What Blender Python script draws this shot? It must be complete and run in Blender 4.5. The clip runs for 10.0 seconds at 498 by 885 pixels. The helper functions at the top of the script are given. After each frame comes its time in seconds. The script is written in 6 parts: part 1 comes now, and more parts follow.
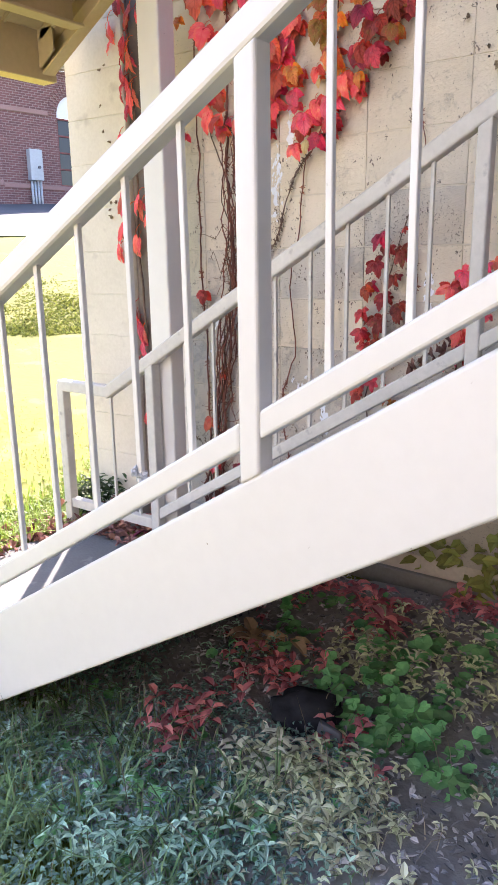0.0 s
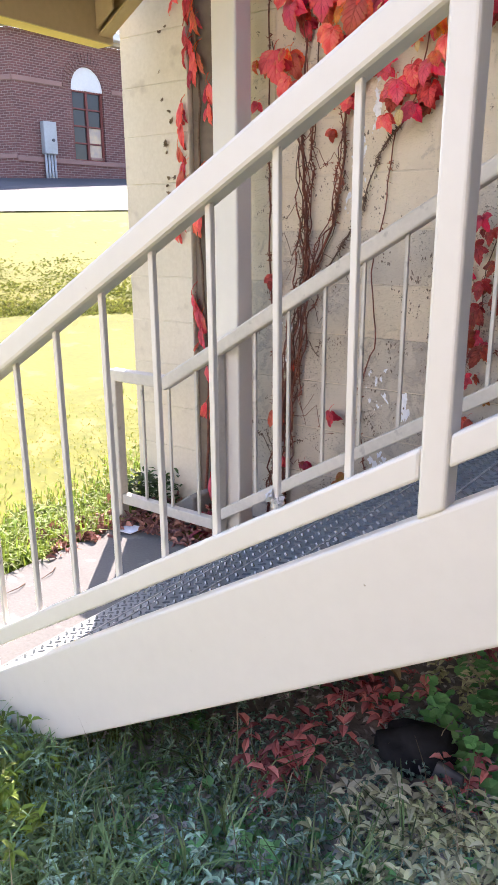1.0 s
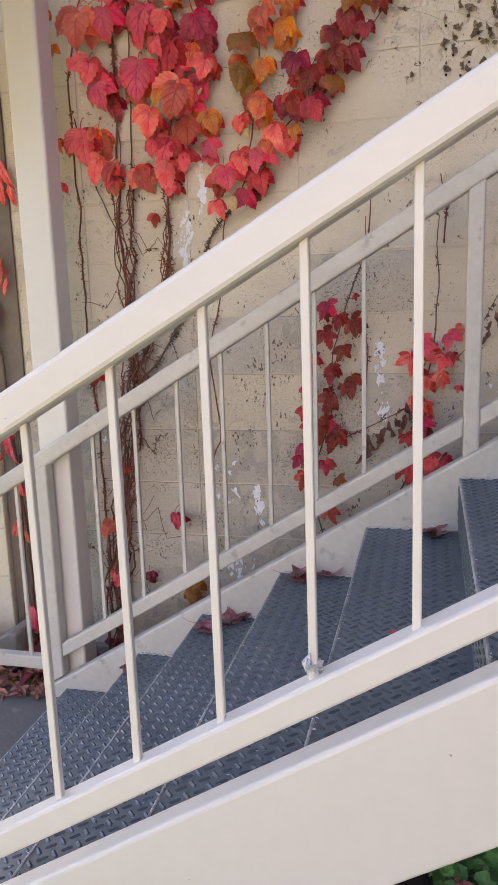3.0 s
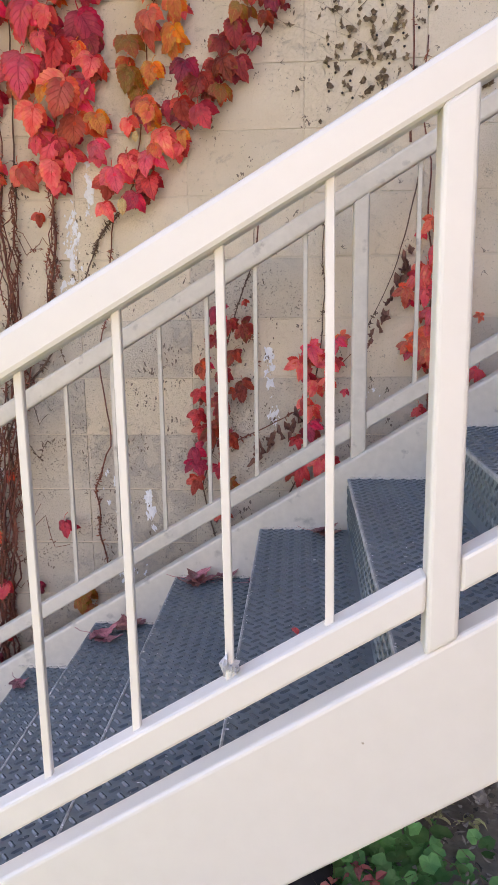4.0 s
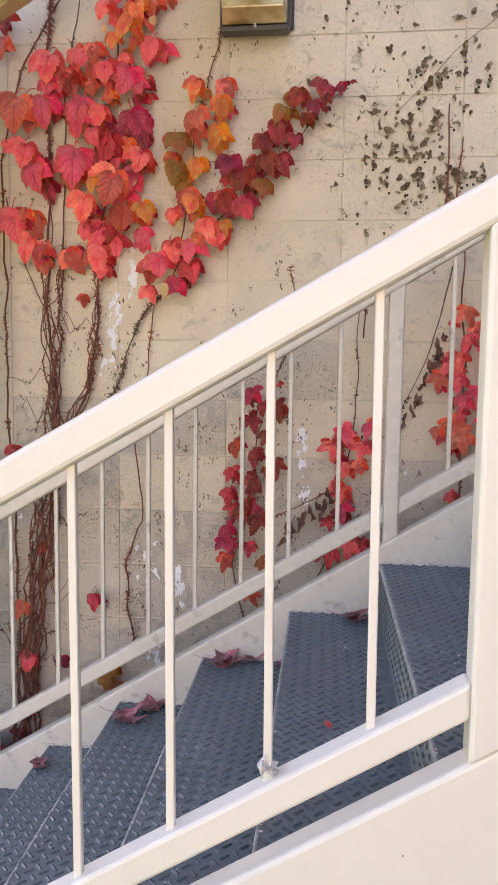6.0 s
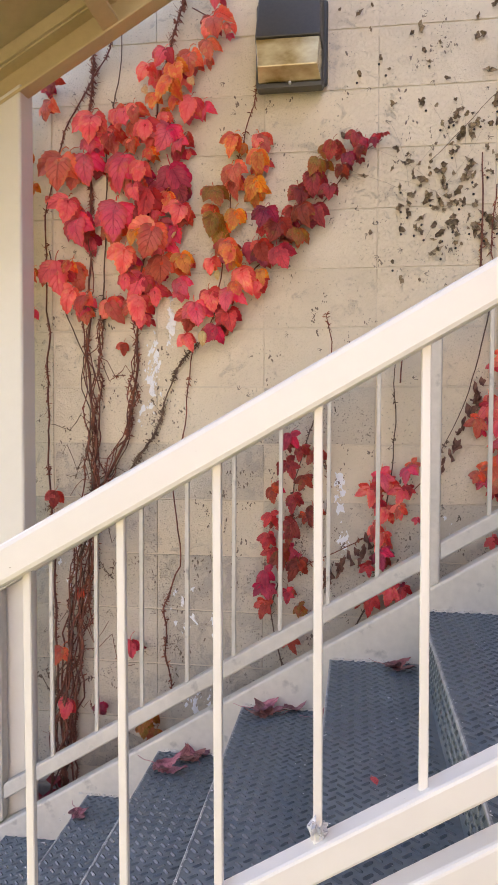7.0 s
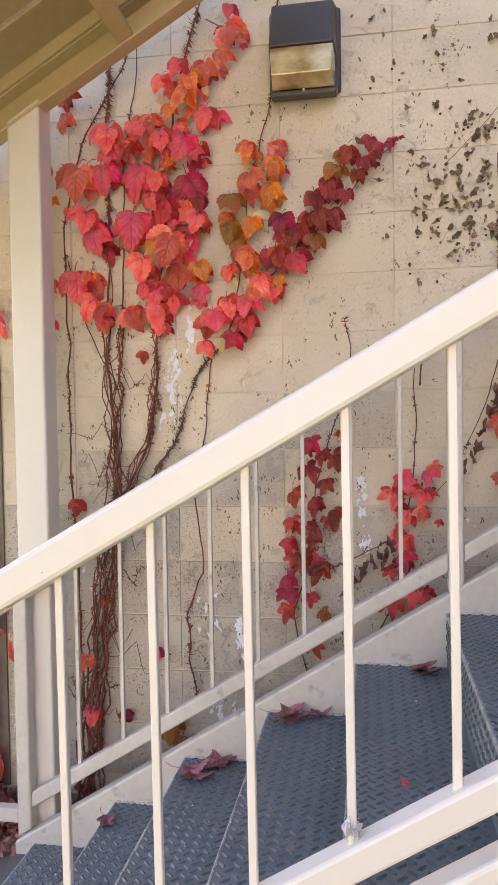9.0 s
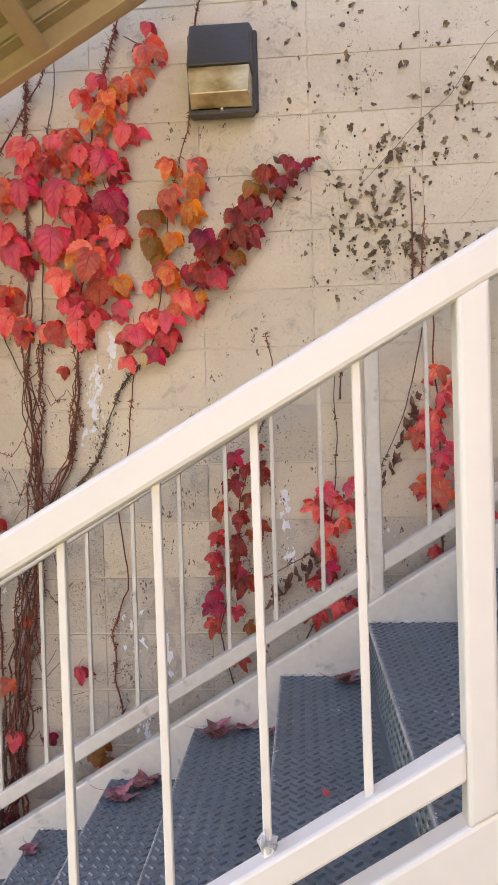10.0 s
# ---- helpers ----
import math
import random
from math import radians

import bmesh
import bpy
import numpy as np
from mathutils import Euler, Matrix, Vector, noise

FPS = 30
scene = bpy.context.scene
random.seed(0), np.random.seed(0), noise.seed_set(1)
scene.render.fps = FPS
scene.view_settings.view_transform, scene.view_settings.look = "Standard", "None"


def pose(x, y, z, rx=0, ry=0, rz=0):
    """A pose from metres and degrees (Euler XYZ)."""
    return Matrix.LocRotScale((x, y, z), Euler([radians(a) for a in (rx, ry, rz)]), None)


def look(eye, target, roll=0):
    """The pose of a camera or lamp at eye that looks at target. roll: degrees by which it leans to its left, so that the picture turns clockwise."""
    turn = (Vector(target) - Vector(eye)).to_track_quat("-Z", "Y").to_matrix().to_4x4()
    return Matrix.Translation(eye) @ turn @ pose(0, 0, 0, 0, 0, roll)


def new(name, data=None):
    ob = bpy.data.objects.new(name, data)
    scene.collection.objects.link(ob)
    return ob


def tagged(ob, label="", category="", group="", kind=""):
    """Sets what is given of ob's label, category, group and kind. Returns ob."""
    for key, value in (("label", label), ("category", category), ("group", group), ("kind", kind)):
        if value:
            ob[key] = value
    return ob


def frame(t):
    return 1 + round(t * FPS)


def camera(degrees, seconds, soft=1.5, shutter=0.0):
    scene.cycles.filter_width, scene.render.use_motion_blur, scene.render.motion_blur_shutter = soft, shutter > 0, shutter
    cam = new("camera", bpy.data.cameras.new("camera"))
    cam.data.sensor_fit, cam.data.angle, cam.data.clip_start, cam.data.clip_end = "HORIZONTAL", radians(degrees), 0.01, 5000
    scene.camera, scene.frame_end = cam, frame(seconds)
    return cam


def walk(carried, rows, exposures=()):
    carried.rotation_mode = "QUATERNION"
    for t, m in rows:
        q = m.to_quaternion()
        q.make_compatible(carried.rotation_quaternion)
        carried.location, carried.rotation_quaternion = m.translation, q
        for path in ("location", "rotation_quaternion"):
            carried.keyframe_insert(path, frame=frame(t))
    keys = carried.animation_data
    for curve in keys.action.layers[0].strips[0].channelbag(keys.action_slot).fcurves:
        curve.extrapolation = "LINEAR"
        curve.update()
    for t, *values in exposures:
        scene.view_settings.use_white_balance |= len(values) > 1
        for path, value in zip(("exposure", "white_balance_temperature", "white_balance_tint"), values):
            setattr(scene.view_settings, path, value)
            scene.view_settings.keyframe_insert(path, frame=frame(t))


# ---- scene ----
cam = camera(37.8, 10.0, soft=1.2)
PATH = [
    (0, (1.092, -1.102, 1.399), (-0.045, 0.467, 0.901), -0.8),
    (0.5, (0.948, -1.01, 1.415), (-0.209, 0.526, 0.868), -0.2),
    (1, (0.719, -1.069, 1.419), (-0.418, 0.481, 0.864), -0.3),
    (1.5, (0.54, -1.091, 1.418), (-0.611, 0.455, 0.884), -0.8),
    (2, (0.346, -0.961, 1.424), (-0.803, 0.604, 0.944), -2.4),
    (2.5, (0.264, -0.943, 1.443), (-0.618, 0.8, 1.013), -2.4),
    (3, (0.162, -0.999, 1.469), (-0.317, 0.907, 1.096), -1.8),
    (4.3, (0.101, -1.023, 1.476), (-0.023, 0.938, 1.103), -0.3),
    (4.5, (0.094, -1.027, 1.482), (-0.023, 0.933, 1.106), -0.1),
    (5, (0.09, -1.034, 1.495), (-0.05, 0.931, 1.149), 0.4),
    (5.5, (0.081, -1.036, 1.506), (-0.09, 0.938, 1.237), 0.7),
    (7, (0.05, -1.047, 1.545), (-0.2413, 0.929, 1.461), 0.2),
    (7.5, (0.034, -1.057, 1.534), (-0.305, 0.913, 1.464), -0.2),
    (8, (0.037, -1.059, 1.534), (-0.333, 0.905, 1.459), -0.5),
    (8.5, (0.038, -1.06, 1.536), (-0.332, 0.904, 1.462), -0.8),
    (9, (0.035, -1.058, 1.537), (-0.3, 0.913, 1.475), -0.9),
    (9.5, (0.053, -1.063, 1.541), (-0.208, 0.92, 1.493), -1.2),
    (10, (0.069, -1.064, 1.542), (-0.082, 0.93, 1.512), -1.6),
]
walk(cam, [(t, look(eye, target, roll)) for t, eye, target, roll in PATH],
     exposures=((0.0, 2.36, 6450, 26), (1.0, 2.07, 6650, 26), (2.0, 1.78, 7050, 26), (3.0, 1.87, 6850, 28), (4.5, 2.16, 6800, 28), (7.0, 2.15, 7350, 28), (10.0, 2.13, 7250, 28)))

# ---- light ----
SUN_EL, SUN_AZ = radians(39.0), math.atan2(-0.605, 0.796)
world = bpy.data.worlds.new("sky")
scene.world = world
world.use_nodes = True
_n, _l = world.node_tree.nodes, world.node_tree.links
_sky = _n.new("ShaderNodeTexSky")
_sky.sky_type, _sky.sun_disc = "NISHITA", False
_sky.sun_elevation, _sky.sun_rotation = SUN_EL, SUN_AZ
_l.new(_sky.outputs[0], _n["Background"].inputs[0])
_n["Background"].inputs[1].default_value = 0.14
sun = new("sun", bpy.data.lights.new("sun", "SUN"))
sun.data.energy, sun.data.angle, sun.data.color = 4.6, radians(0.5), (1.0, 0.93, 0.82)
_d = Vector((math.sin(SUN_AZ) * math.cos(SUN_EL), math.cos(SUN_AZ) * math.cos(SUN_EL), math.sin(SUN_EL)))
sun.matrix_world = look(_d * 30, (0, 0, 0))


# ---- materials ----
def mat(name, a, b=None, rough=0.6, metal=0.0, fine=40.0, coarse=3.0, bump=0.1, spots=None, spot_scale=12.0, spot_cut=0.66, spot_soft=0.05,
        vary=0.0, island=False, through_light=0.0, stretch=(1, 1, 1), placed=False):
    """Two-scale noise between colours a and b, with optional spots of a third colour and per-piece variation."""
    m = bpy.data.materials.new(name)
    m.use_nodes = True
    t = m.node_tree
    n, l = t.nodes, t.links
    p = n["Principled BSDF"]
    b = b or tuple(c * 0.8 for c in a)
    co = n.new("ShaderNodeTexCoord")
    mp = n.new("ShaderNodeMapping")
    mp.inputs["Scale"].default_value = stretch
    if placed:
        l.new(n.new("ShaderNodeNewGeometry").outputs["Position"], mp.inputs[0])
    else:
        l.new(co.outputs["Object"], mp.inputs[0])
    big, small = n.new("ShaderNodeTexNoise"), n.new("ShaderNodeTexNoise")
    big.inputs["Scale"].default_value, small.inputs["Scale"].default_value = coarse, fine
    big.inputs["Detail"].default_value, small.inputs["Detail"].default_value = 6, 4
    for x in (big, small):
        l.new(mp.outputs[0], x.inputs["Vector"])
    add = n.new("ShaderNodeMath")
    add.operation = "MULTIPLY_ADD"
    add.inputs[1].default_value = 0.45
    half = n.new("ShaderNodeMath")
    half.operation = "MULTIPLY"
    half.inputs[1].default_value = 0.55
    l.new(big.outputs[0], half.inputs[0])
    l.new(small.outputs[0], add.inputs[0])
    l.new(half.outputs[0], add.inputs[2])
    ramp = n.new("ShaderNodeMapRange")
    ramp.inputs["From Min"].default_value, ramp.inputs["From Max"].default_value = 0.36, 0.64
    l.new(add.outputs[0], ramp.inputs[0])
    mix = n.new("ShaderNodeMix")
    mix.data_type = "RGBA"
    mix.inputs[6].default_value, mix.inputs[7].default_value = (*a, 1), (*b, 1)
    l.new(ramp.outputs[0], mix.inputs[0])
    colour = mix.outputs[2]
    if spots:
        sp = n.new("ShaderNodeTexNoise")
        sp.inputs["Scale"].default_value, sp.inputs["Detail"].default_value = spot_scale, 8
        l.new(mp.outputs[0], sp.inputs["Vector"])
        cut = n.new("ShaderNodeMapRange")
        cut.inputs["From Min"].default_value, cut.inputs["From Max"].default_value = spot_cut, spot_cut + spot_soft
        l.new(sp.outputs[0], cut.inputs[0])
        mx = n.new("ShaderNodeMix")
        mx.data_type = "RGBA"
        mx.inputs[7].default_value = (*spots, 1)
        l.new(cut.outputs[0], mx.inputs[0])
        l.new(colour, mx.inputs[6])
        colour = mx.outputs[2]
    if vary:
        r = n.new("ShaderNodeNewGeometry") if island else n.new("ShaderNodeObjectInfo")
        hsv = n.new("ShaderNodeHueSaturation")
        mr = n.new("ShaderNodeMapRange")
        mr.inputs["To Min"].default_value, mr.inputs["To Max"].default_value = 1 - vary, 1 + vary
        l.new(r.outputs["Random Per Island" if island else "Random"], mr.inputs[0])
        l.new(mr.outputs[0], hsv.inputs["Value"])
        mh = n.new("ShaderNodeMapRange")
        mh.inputs["To Min"].default_value, mh.inputs["To Max"].default_value = 0.5 - vary * 0.025, 0.5 + vary * 0.025
        l.new(r.outputs["Random Per Island" if island else "Random"], mh.inputs[0])
        l.new(mh.outputs[0], hsv.inputs["Hue"])
        l.new(colour, hsv.inputs["Color"])
        colour = hsv.outputs[0]
    l.new(colour, p.inputs["Base Color"])
    p.inputs["Roughness"].default_value, p.inputs["Metallic"].default_value = rough, metal
    if through_light:
        tr = n.new("ShaderNodeBsdfTranslucent")
        l.new(colour, tr.inputs[0])
        ms = n.new("ShaderNodeMixShader")
        ms.inputs[0].default_value = through_light
        l.new(p.outputs[0], ms.inputs[1])
        l.new(tr.outputs[0], ms.inputs[2])
        l.new(ms.outputs[0], n["Material Output"].inputs[0])
    if bump:
        bp = n.new("ShaderNodeBump")
        bp.inputs["Strength"].default_value, bp.inputs["Distance"].default_value = bump, 0.01
        l.new(add.outputs[0], bp.inputs["Height"])
        l.new(bp.outputs[0], p.inputs["Normal"])
    return m


CREAM = mat("cream_paint", (0.78, 0.742, 0.675), (0.75, 0.712, 0.645), rough=0.36, fine=30, coarse=1.5, bump=0.02, spots=(0.42, 0.36, 0.28), spot_scale=60, spot_cut=0.75, spot_soft=0.03)
TAN_STEEL = mat("tan_paint", (0.58, 0.46, 0.25), (0.52, 0.41, 0.22), rough=0.5, fine=40, coarse=2, bump=0.03)


def block_mat(name, a, b, bare, peel, pits, vary):
    """Painted concrete block: uneven paint, ragged patches where it has peeled, open pores and a fine sandy relief."""
    m = bpy.data.materials.new(name)
    m.use_nodes = True
    n, l = m.node_tree.nodes, m.node_tree.links
    p = n["Principled BSDF"]
    pos = n.new("ShaderNodeNewGeometry").outputs["Position"]
    info = n.new("ShaderNodeObjectInfo")

    def field(scale, detail, warp=0.0, rough=0.55):
        q = n.new("ShaderNodeTexNoise")
        for k, w in (("Scale", scale), ("Detail", detail), ("Distortion", warp), ("Roughness", rough)):
            q.inputs[k].default_value = w
        l.new(pos, q.inputs["Vector"])
        return q.outputs[0]

    def span(x, lo, hi, to0=0.0, to1=1.0):
        q = n.new("ShaderNodeMapRange")
        for k, w in (("From Min", lo), ("From Max", hi), ("To Min", to0), ("To Max", to1)):
            q.inputs[k].default_value = w
        l.new(x, q.inputs[0])
        return q.outputs[0]

    def mixed(fac, u, v):
        q = n.new("ShaderNodeMix")
        q.data_type = "RGBA"
        l.new(fac, q.inputs[0])
        for k, x in ((6, u), (7, v)):
            if isinstance(x, tuple):
                q.inputs[k].default_value = (*x, 1)
            else:
                l.new(x, q.inputs[k])
        return q.outputs[2]

    def op(kind, u, v):
        q = n.new("ShaderNodeMath")
        q.operation = kind
        for k, x in enumerate((u, v)):
            if isinstance(x, (int, float)):
                q.inputs[k].default_value = x
            else:
                l.new(x, q.inputs[k])
        return q.outputs[0]
    grain = field(170.0, 4, 0.0, 0.65)
    zone = field(2.3, 3)
    patch = op("MULTIPLY", span(field(15.0, 10, 0.6, 0.72), peel, peel + 0.07), span(zone, 0.44, 0.54))
    pore = op("MULTIPLY", span(field(130.0, 2, 0.4), pits, pits + 0.05), span(field(5.0, 3), 0.42, 0.6))
    body = mixed(span(field(3.2, 6), 0.36, 0.64), a, b)
    body = mixed(span(grain, 0.3, 0.75, 0.0, 0.35), body, b)
    body = mixed(op("MULTIPLY", patch, 0.55), body, bare)
    body = mixed(op("MULTIPLY", pore, 0.75), body, tuple(c * 0.45 for c in bare))
    hsv = n.new("ShaderNodeHueSaturation")
    l.new(span(info.outputs["Random"], 0, 1, 1 - vary, 1 + vary), hsv.inputs["Value"])
    l.new(body, hsv.inputs["Color"])
    l.new(hsv.outputs[0], p.inputs["Base Color"])
    p.inputs["Roughness"].default_value = 0.85
    p.inputs["Specular IOR Level"].default_value = 0.35
    bp = n.new("ShaderNodeBump")
    bp.inputs["Strength"].default_value, bp.inputs["Distance"].default_value = 0.8, 0.0045
    lumps = op("ADD", op("MULTIPLY", grain, 0.8), op("MULTIPLY", field(62.0, 5, 0.3, 0.6), 1.1))
    l.new(op("SUBTRACT", op("SUBTRACT", lumps, op("MULTIPLY", patch, 0.5)), pore), bp.inputs["Height"])
    l.new(bp.outputs[0], p.inputs["Normal"])
    return m


BLOCK = block_mat("painted_block", (0.77, 0.675, 0.53), (0.68, 0.59, 0.46), (0.47, 0.42, 0.35), 0.56, 0.66, 0.03)
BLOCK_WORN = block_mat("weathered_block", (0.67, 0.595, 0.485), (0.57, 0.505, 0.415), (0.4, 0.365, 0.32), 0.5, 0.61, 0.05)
MORTAR = mat("painted_mortar", (0.74, 0.65, 0.52), (0.62, 0.54, 0.43), rough=0.9, fine=60, coarse=6, bump=0.2)
RENDERED = mat("cream_wall_end", (0.72, 0.65, 0.53), (0.64, 0.57, 0.45), rough=0.8, fine=70, coarse=3.5, bump=0.15, spots=(0.55, 0.48, 0.38), spot_scale=9, spot_cut=0.6, spot_soft=0.12, placed=True)
# The tread's pale spots paint in scuffs and glints.
TREAD = mat("grey_tread_paint", (0.172, 0.213, 0.232), (0.115, 0.146, 0.163), rough=0.45, fine=70, coarse=6, bump=0.12, spots=(0.5, 0.51, 0.51), spot_scale=55, spot_cut=0.7, placed=True)
SOIL = mat("dark_soil", (0.3, 0.28, 0.25), (0.43, 0.41, 0.38), rough=1, fine=40, coarse=6, bump=0.8)
LAWN = mat("lawn_grass", (0.2, 0.192, 0.02), (0.12, 0.135, 0.014), rough=0.95, fine=16, coarse=1.6, bump=0.6, spots=(0.22, 0.2, 0.05), spot_scale=3, spot_cut=0.6)
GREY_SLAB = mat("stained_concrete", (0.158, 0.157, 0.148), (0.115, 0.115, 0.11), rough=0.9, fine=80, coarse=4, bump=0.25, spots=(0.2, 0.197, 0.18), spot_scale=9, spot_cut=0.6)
SLAB = mat("concrete_slab", (0.34, 0.32, 0.28), (0.27, 0.25, 0.22), rough=0.9, fine=80, coarse=4, bump=0.2)


def part(name, bm, material, parent=None, label="", smooth=False):
    """Link a bmesh as one mesh object, under a thing or part."""
    me = bpy.data.meshes.new(name)
    bmesh.ops.recalc_face_normals(bm, faces=bm.faces)
    bm.to_mesh(me)
    bm.free()
    if smooth:
        me.polygons.foreach_set("use_smooth", [True] * len(me.polygons))
    me.materials.append(material)
    ob = new(name, me)
    ob.parent = parent
    if label:
        ob["label"] = label
    return ob


class Soup:
    """Collects many small leaves and blades into one mesh."""

    def __init__(self):
        self.v, self.f = [], []

    def blade(self, p, h, w, lean, az):
        d = Vector((math.cos(az), math.sin(az), 0))
        s = Vector((-d.y, d.x, 0)) * w * 0.5
        n = len(self.v)
        p = Vector(p)
        m = p + d * lean * 0.35 * h + Vector((0, 0, h * 0.6))
        e = p + d * lean * h + Vector((0, 0, h * (1 - 0.25 * abs(lean))))
        self.v += [p - s, p + s, m + s * 0.8, m - s * 0.8, e]
        self.f += [(n, n + 1, n + 2, n + 3), (n + 3, n + 2, n + 4)]

    def leaf(self, p, direction, normal, length, width, fold=0.25, droop=0.15):
        d, u = Vector(direction).normalized(), Vector(normal).normalized()
        s = d.cross(u).normalized()
        u = s.cross(d)
        n = len(self.v)
        p = Vector(p)
        m1 = p + d * length * 0.35
        m2 = p + d * length * 0.72 - u * droop * length * 0.3
        e = p + d * length - u * droop * length
        lift = u * width * fold
        self.v += [p, m1, m2, e, m1 + s * width * 0.5 + lift, m2 + s * width * 0.36 + lift, m1 - s * width * 0.5 + lift, m2 - s * width * 0.36 + lift]
        self.f += [(n, n + 4, n + 1), (n + 1, n + 4, n + 5, n + 2), (n + 2, n + 5, n + 3), (n, n + 1, n + 6), (n + 1, n + 2, n + 7, n + 6), (n + 2, n + 3, n + 7)]

    def disc(self, p, normal, r, k=12):
        u = Vector(normal).normalized()
        a = u.orthogonal().normalized()
        b = u.cross(a)
        n = len(self.v)
        p = Vector(p)
        self.v.append(p - u * r * 0.18)
        t0 = 97.0 * (p.x + p.y)
        for i in range(k):
            t = t0 + 2 * math.pi * i / k
            q = r * (0.55 if i == 0 else 1.0 + 0.06 * (-1) ** i)
            self.v.append(p + (a * math.cos(t) + b * math.sin(t)) * q)
        self.f += [(n, n + 1 + i, n + 1 + (i + 1) % k) for i in range(k)]

    def done(self, name, material, label, category, kind="stuff", parent=None):
        me = bpy.data.meshes.new(name)
        me.from_pydata([tuple(q) for q in self.v], [], self.f)
        me.materials.append(material)
        ob = new(name, me)
        ob.parent = parent
        return tagged(ob, label, category, kind=kind) if not parent else tagged(ob, label, kind=kind)


def thing(name, label, category, group="", kind=""):
    return tagged(new(name), label, category, group, kind)


def prism(bm, poly, y0, y1, bevel=0.0, seg=2, axis="y"):
    """Extrude a polygon of (x, z) from y0 to y1 (or of (y, z) along x)."""
    def at(p, v):
        return (p[0], v, p[1]) if axis == "y" else (v, p[0], p[1])
    a = [bm.verts.new(at(p, y0)) for p in poly]
    b = [bm.verts.new(at(p, y1)) for p in poly]
    n = len(poly)
    fs = [bm.faces.new(a), bm.faces.new(b[::-1])]
    fs += [bm.faces.new((a[i], b[i], b[(i + 1) % n], a[(i + 1) % n])) for i in range(n)]
    bmesh.ops.recalc_face_normals(bm, faces=fs)
    if bevel:
        es = list({e for f in fs for e in f.edges})
        bmesh.ops.bevel(bm, geom=es, offset=bevel, segments=seg, affect="EDGES", profile=0.5)


def box(bm, x0, x1, y0, y1, z0, z1, bevel=0.0, seg=2):
    prism(bm, [(x0, z0), (x1, z0), (x1, z1), (x0, z1)], y0, y1, bevel, seg)


def sloped(bm, x0, x1, base, depth, y0, y1, bevel=0.004, s=0.6):
    """A bar along the stair's slope; base is its underside's height at x = 0, depth is measured upright."""
    prism(bm, [(x0, base + s * x0), (x1, base + s * x1), (x1, base + depth + s * x1), (x0, base + depth + s * x0)], y0, y1, bevel)


def swept(bm, pts, r0, r1, n=6):
    """A tapering tube through the points."""
    pts = [Vector(p) for p in pts]
    rings = []
    for i, p in enumerate(pts):
        d = (pts[min(i + 1, len(pts) - 1)] - pts[max(i - 1, 0)]).normalized()
        u = d.cross(Vector((0.3, 1, 0.2))).normalized()
        v = d.cross(u)
        r = r0 + (r1 - r0) * i / (len(pts) - 1)
        rings.append([bm.verts.new(p + r * (math.cos(a) * u + math.sin(a) * v)) for a in (2 * math.pi * k / n for k in range(n))])
    for A, B in zip(rings, rings[1:]):
        for k in range(n):
            bm.faces.new((A[k], A[(k + 1) % n], B[(k + 1) % n], B[k]))
    bm.faces.new(rings[0][::-1])
    bm.faces.new(rings[-1])


# ---- ground ----
EYE_XY, OUT = Vector((0.55, -1.1)), Vector((-0.777, 0.629)).normalized()
SIDE = Vector((OUT.y, -OUT.x))
PROFILE = ((0, 3.5, 7.5, 9.0, 12.0, 14.0, 18.3, 19.6, 30, 80), (0.0, 0.03, 0.64, 1.04, 1.735, 2.155, 2.62, 2.72, 2.95, 3.2))


def rise_at(d):
    """Height of the ground by distance: flat by the stair, a bank, then a slope up to the road and the brick building."""
    return float(np.interp(d, *PROFILE))


def strip(name, material, d0, d1, half, lift, label, category, skew=(0.0, 0.0), steps=4):
    """A sheet that lies on the ground between two distances."""
    bm = bmesh.new()
    ls = [half * (2 * i / 40 - 1) for i in range(41)]
    rows = []
    for i in range(steps + 1):
        rows.append([])
        for s in ls:
            a, e = d0 + skew[0] * s, d1 + skew[1] * s
            d = a + (e - a) * i / steps
            rows[-1].append(bm.verts.new((*(EYE_XY + OUT * d + SIDE * s), rise_at(d) + lift)))
    for A, B in zip(rows, rows[1:]):
        for i in range(40):
            bm.faces.new((A[i], A[i + 1], B[i + 1], B[i]))
    return tagged(part(name, bm, material), label, category, kind="structure")


def ground():
    near_d = [-1200, -300, -80, -30, -12, -6, -3, -1.5, 0, 1, 2, 3.5, 4.5, 5.5, 6.5, 7.1, 7.5, 7.8, 8.1, 8.5, 9, 9.5, 10.2, 11, 12, 13, 14, 15, 16, 17, 18.3, 19.6, 24, 30, 80, 300, 1200]
    g = [0, 0.7, 1.5, 2.5, 3.5, 5, 7, 9, 12, 16, 22, 30, 60, 200, 1200]
    g = [-v for v in g[:0:-1]] + g
    bm = bmesh.new()
    vs = []
    for d in near_d:
        vs.append([])
        for s in g:
            x, y = EYE_XY + OUT * d + SIDE * s
            bumpy = 0.10 * noise.noise((x * 0.35, y * 0.35, 0.0)) if 4 < d < 10.5 else 0.0
            vs[-1].append(bm.verts.new((x, y, rise_at(d) + bumpy)))
    for A, B in zip(vs, vs[1:]):
        for i in range(len(g) - 1):
            bm.faces.new((A[i], A[i + 1], B[i + 1], B[i]))
    return tagged(part("ground", bm, LAWN, smooth=True), "sunlit short yellow-green lawn rising to a bank", "lawn", kind="structure")


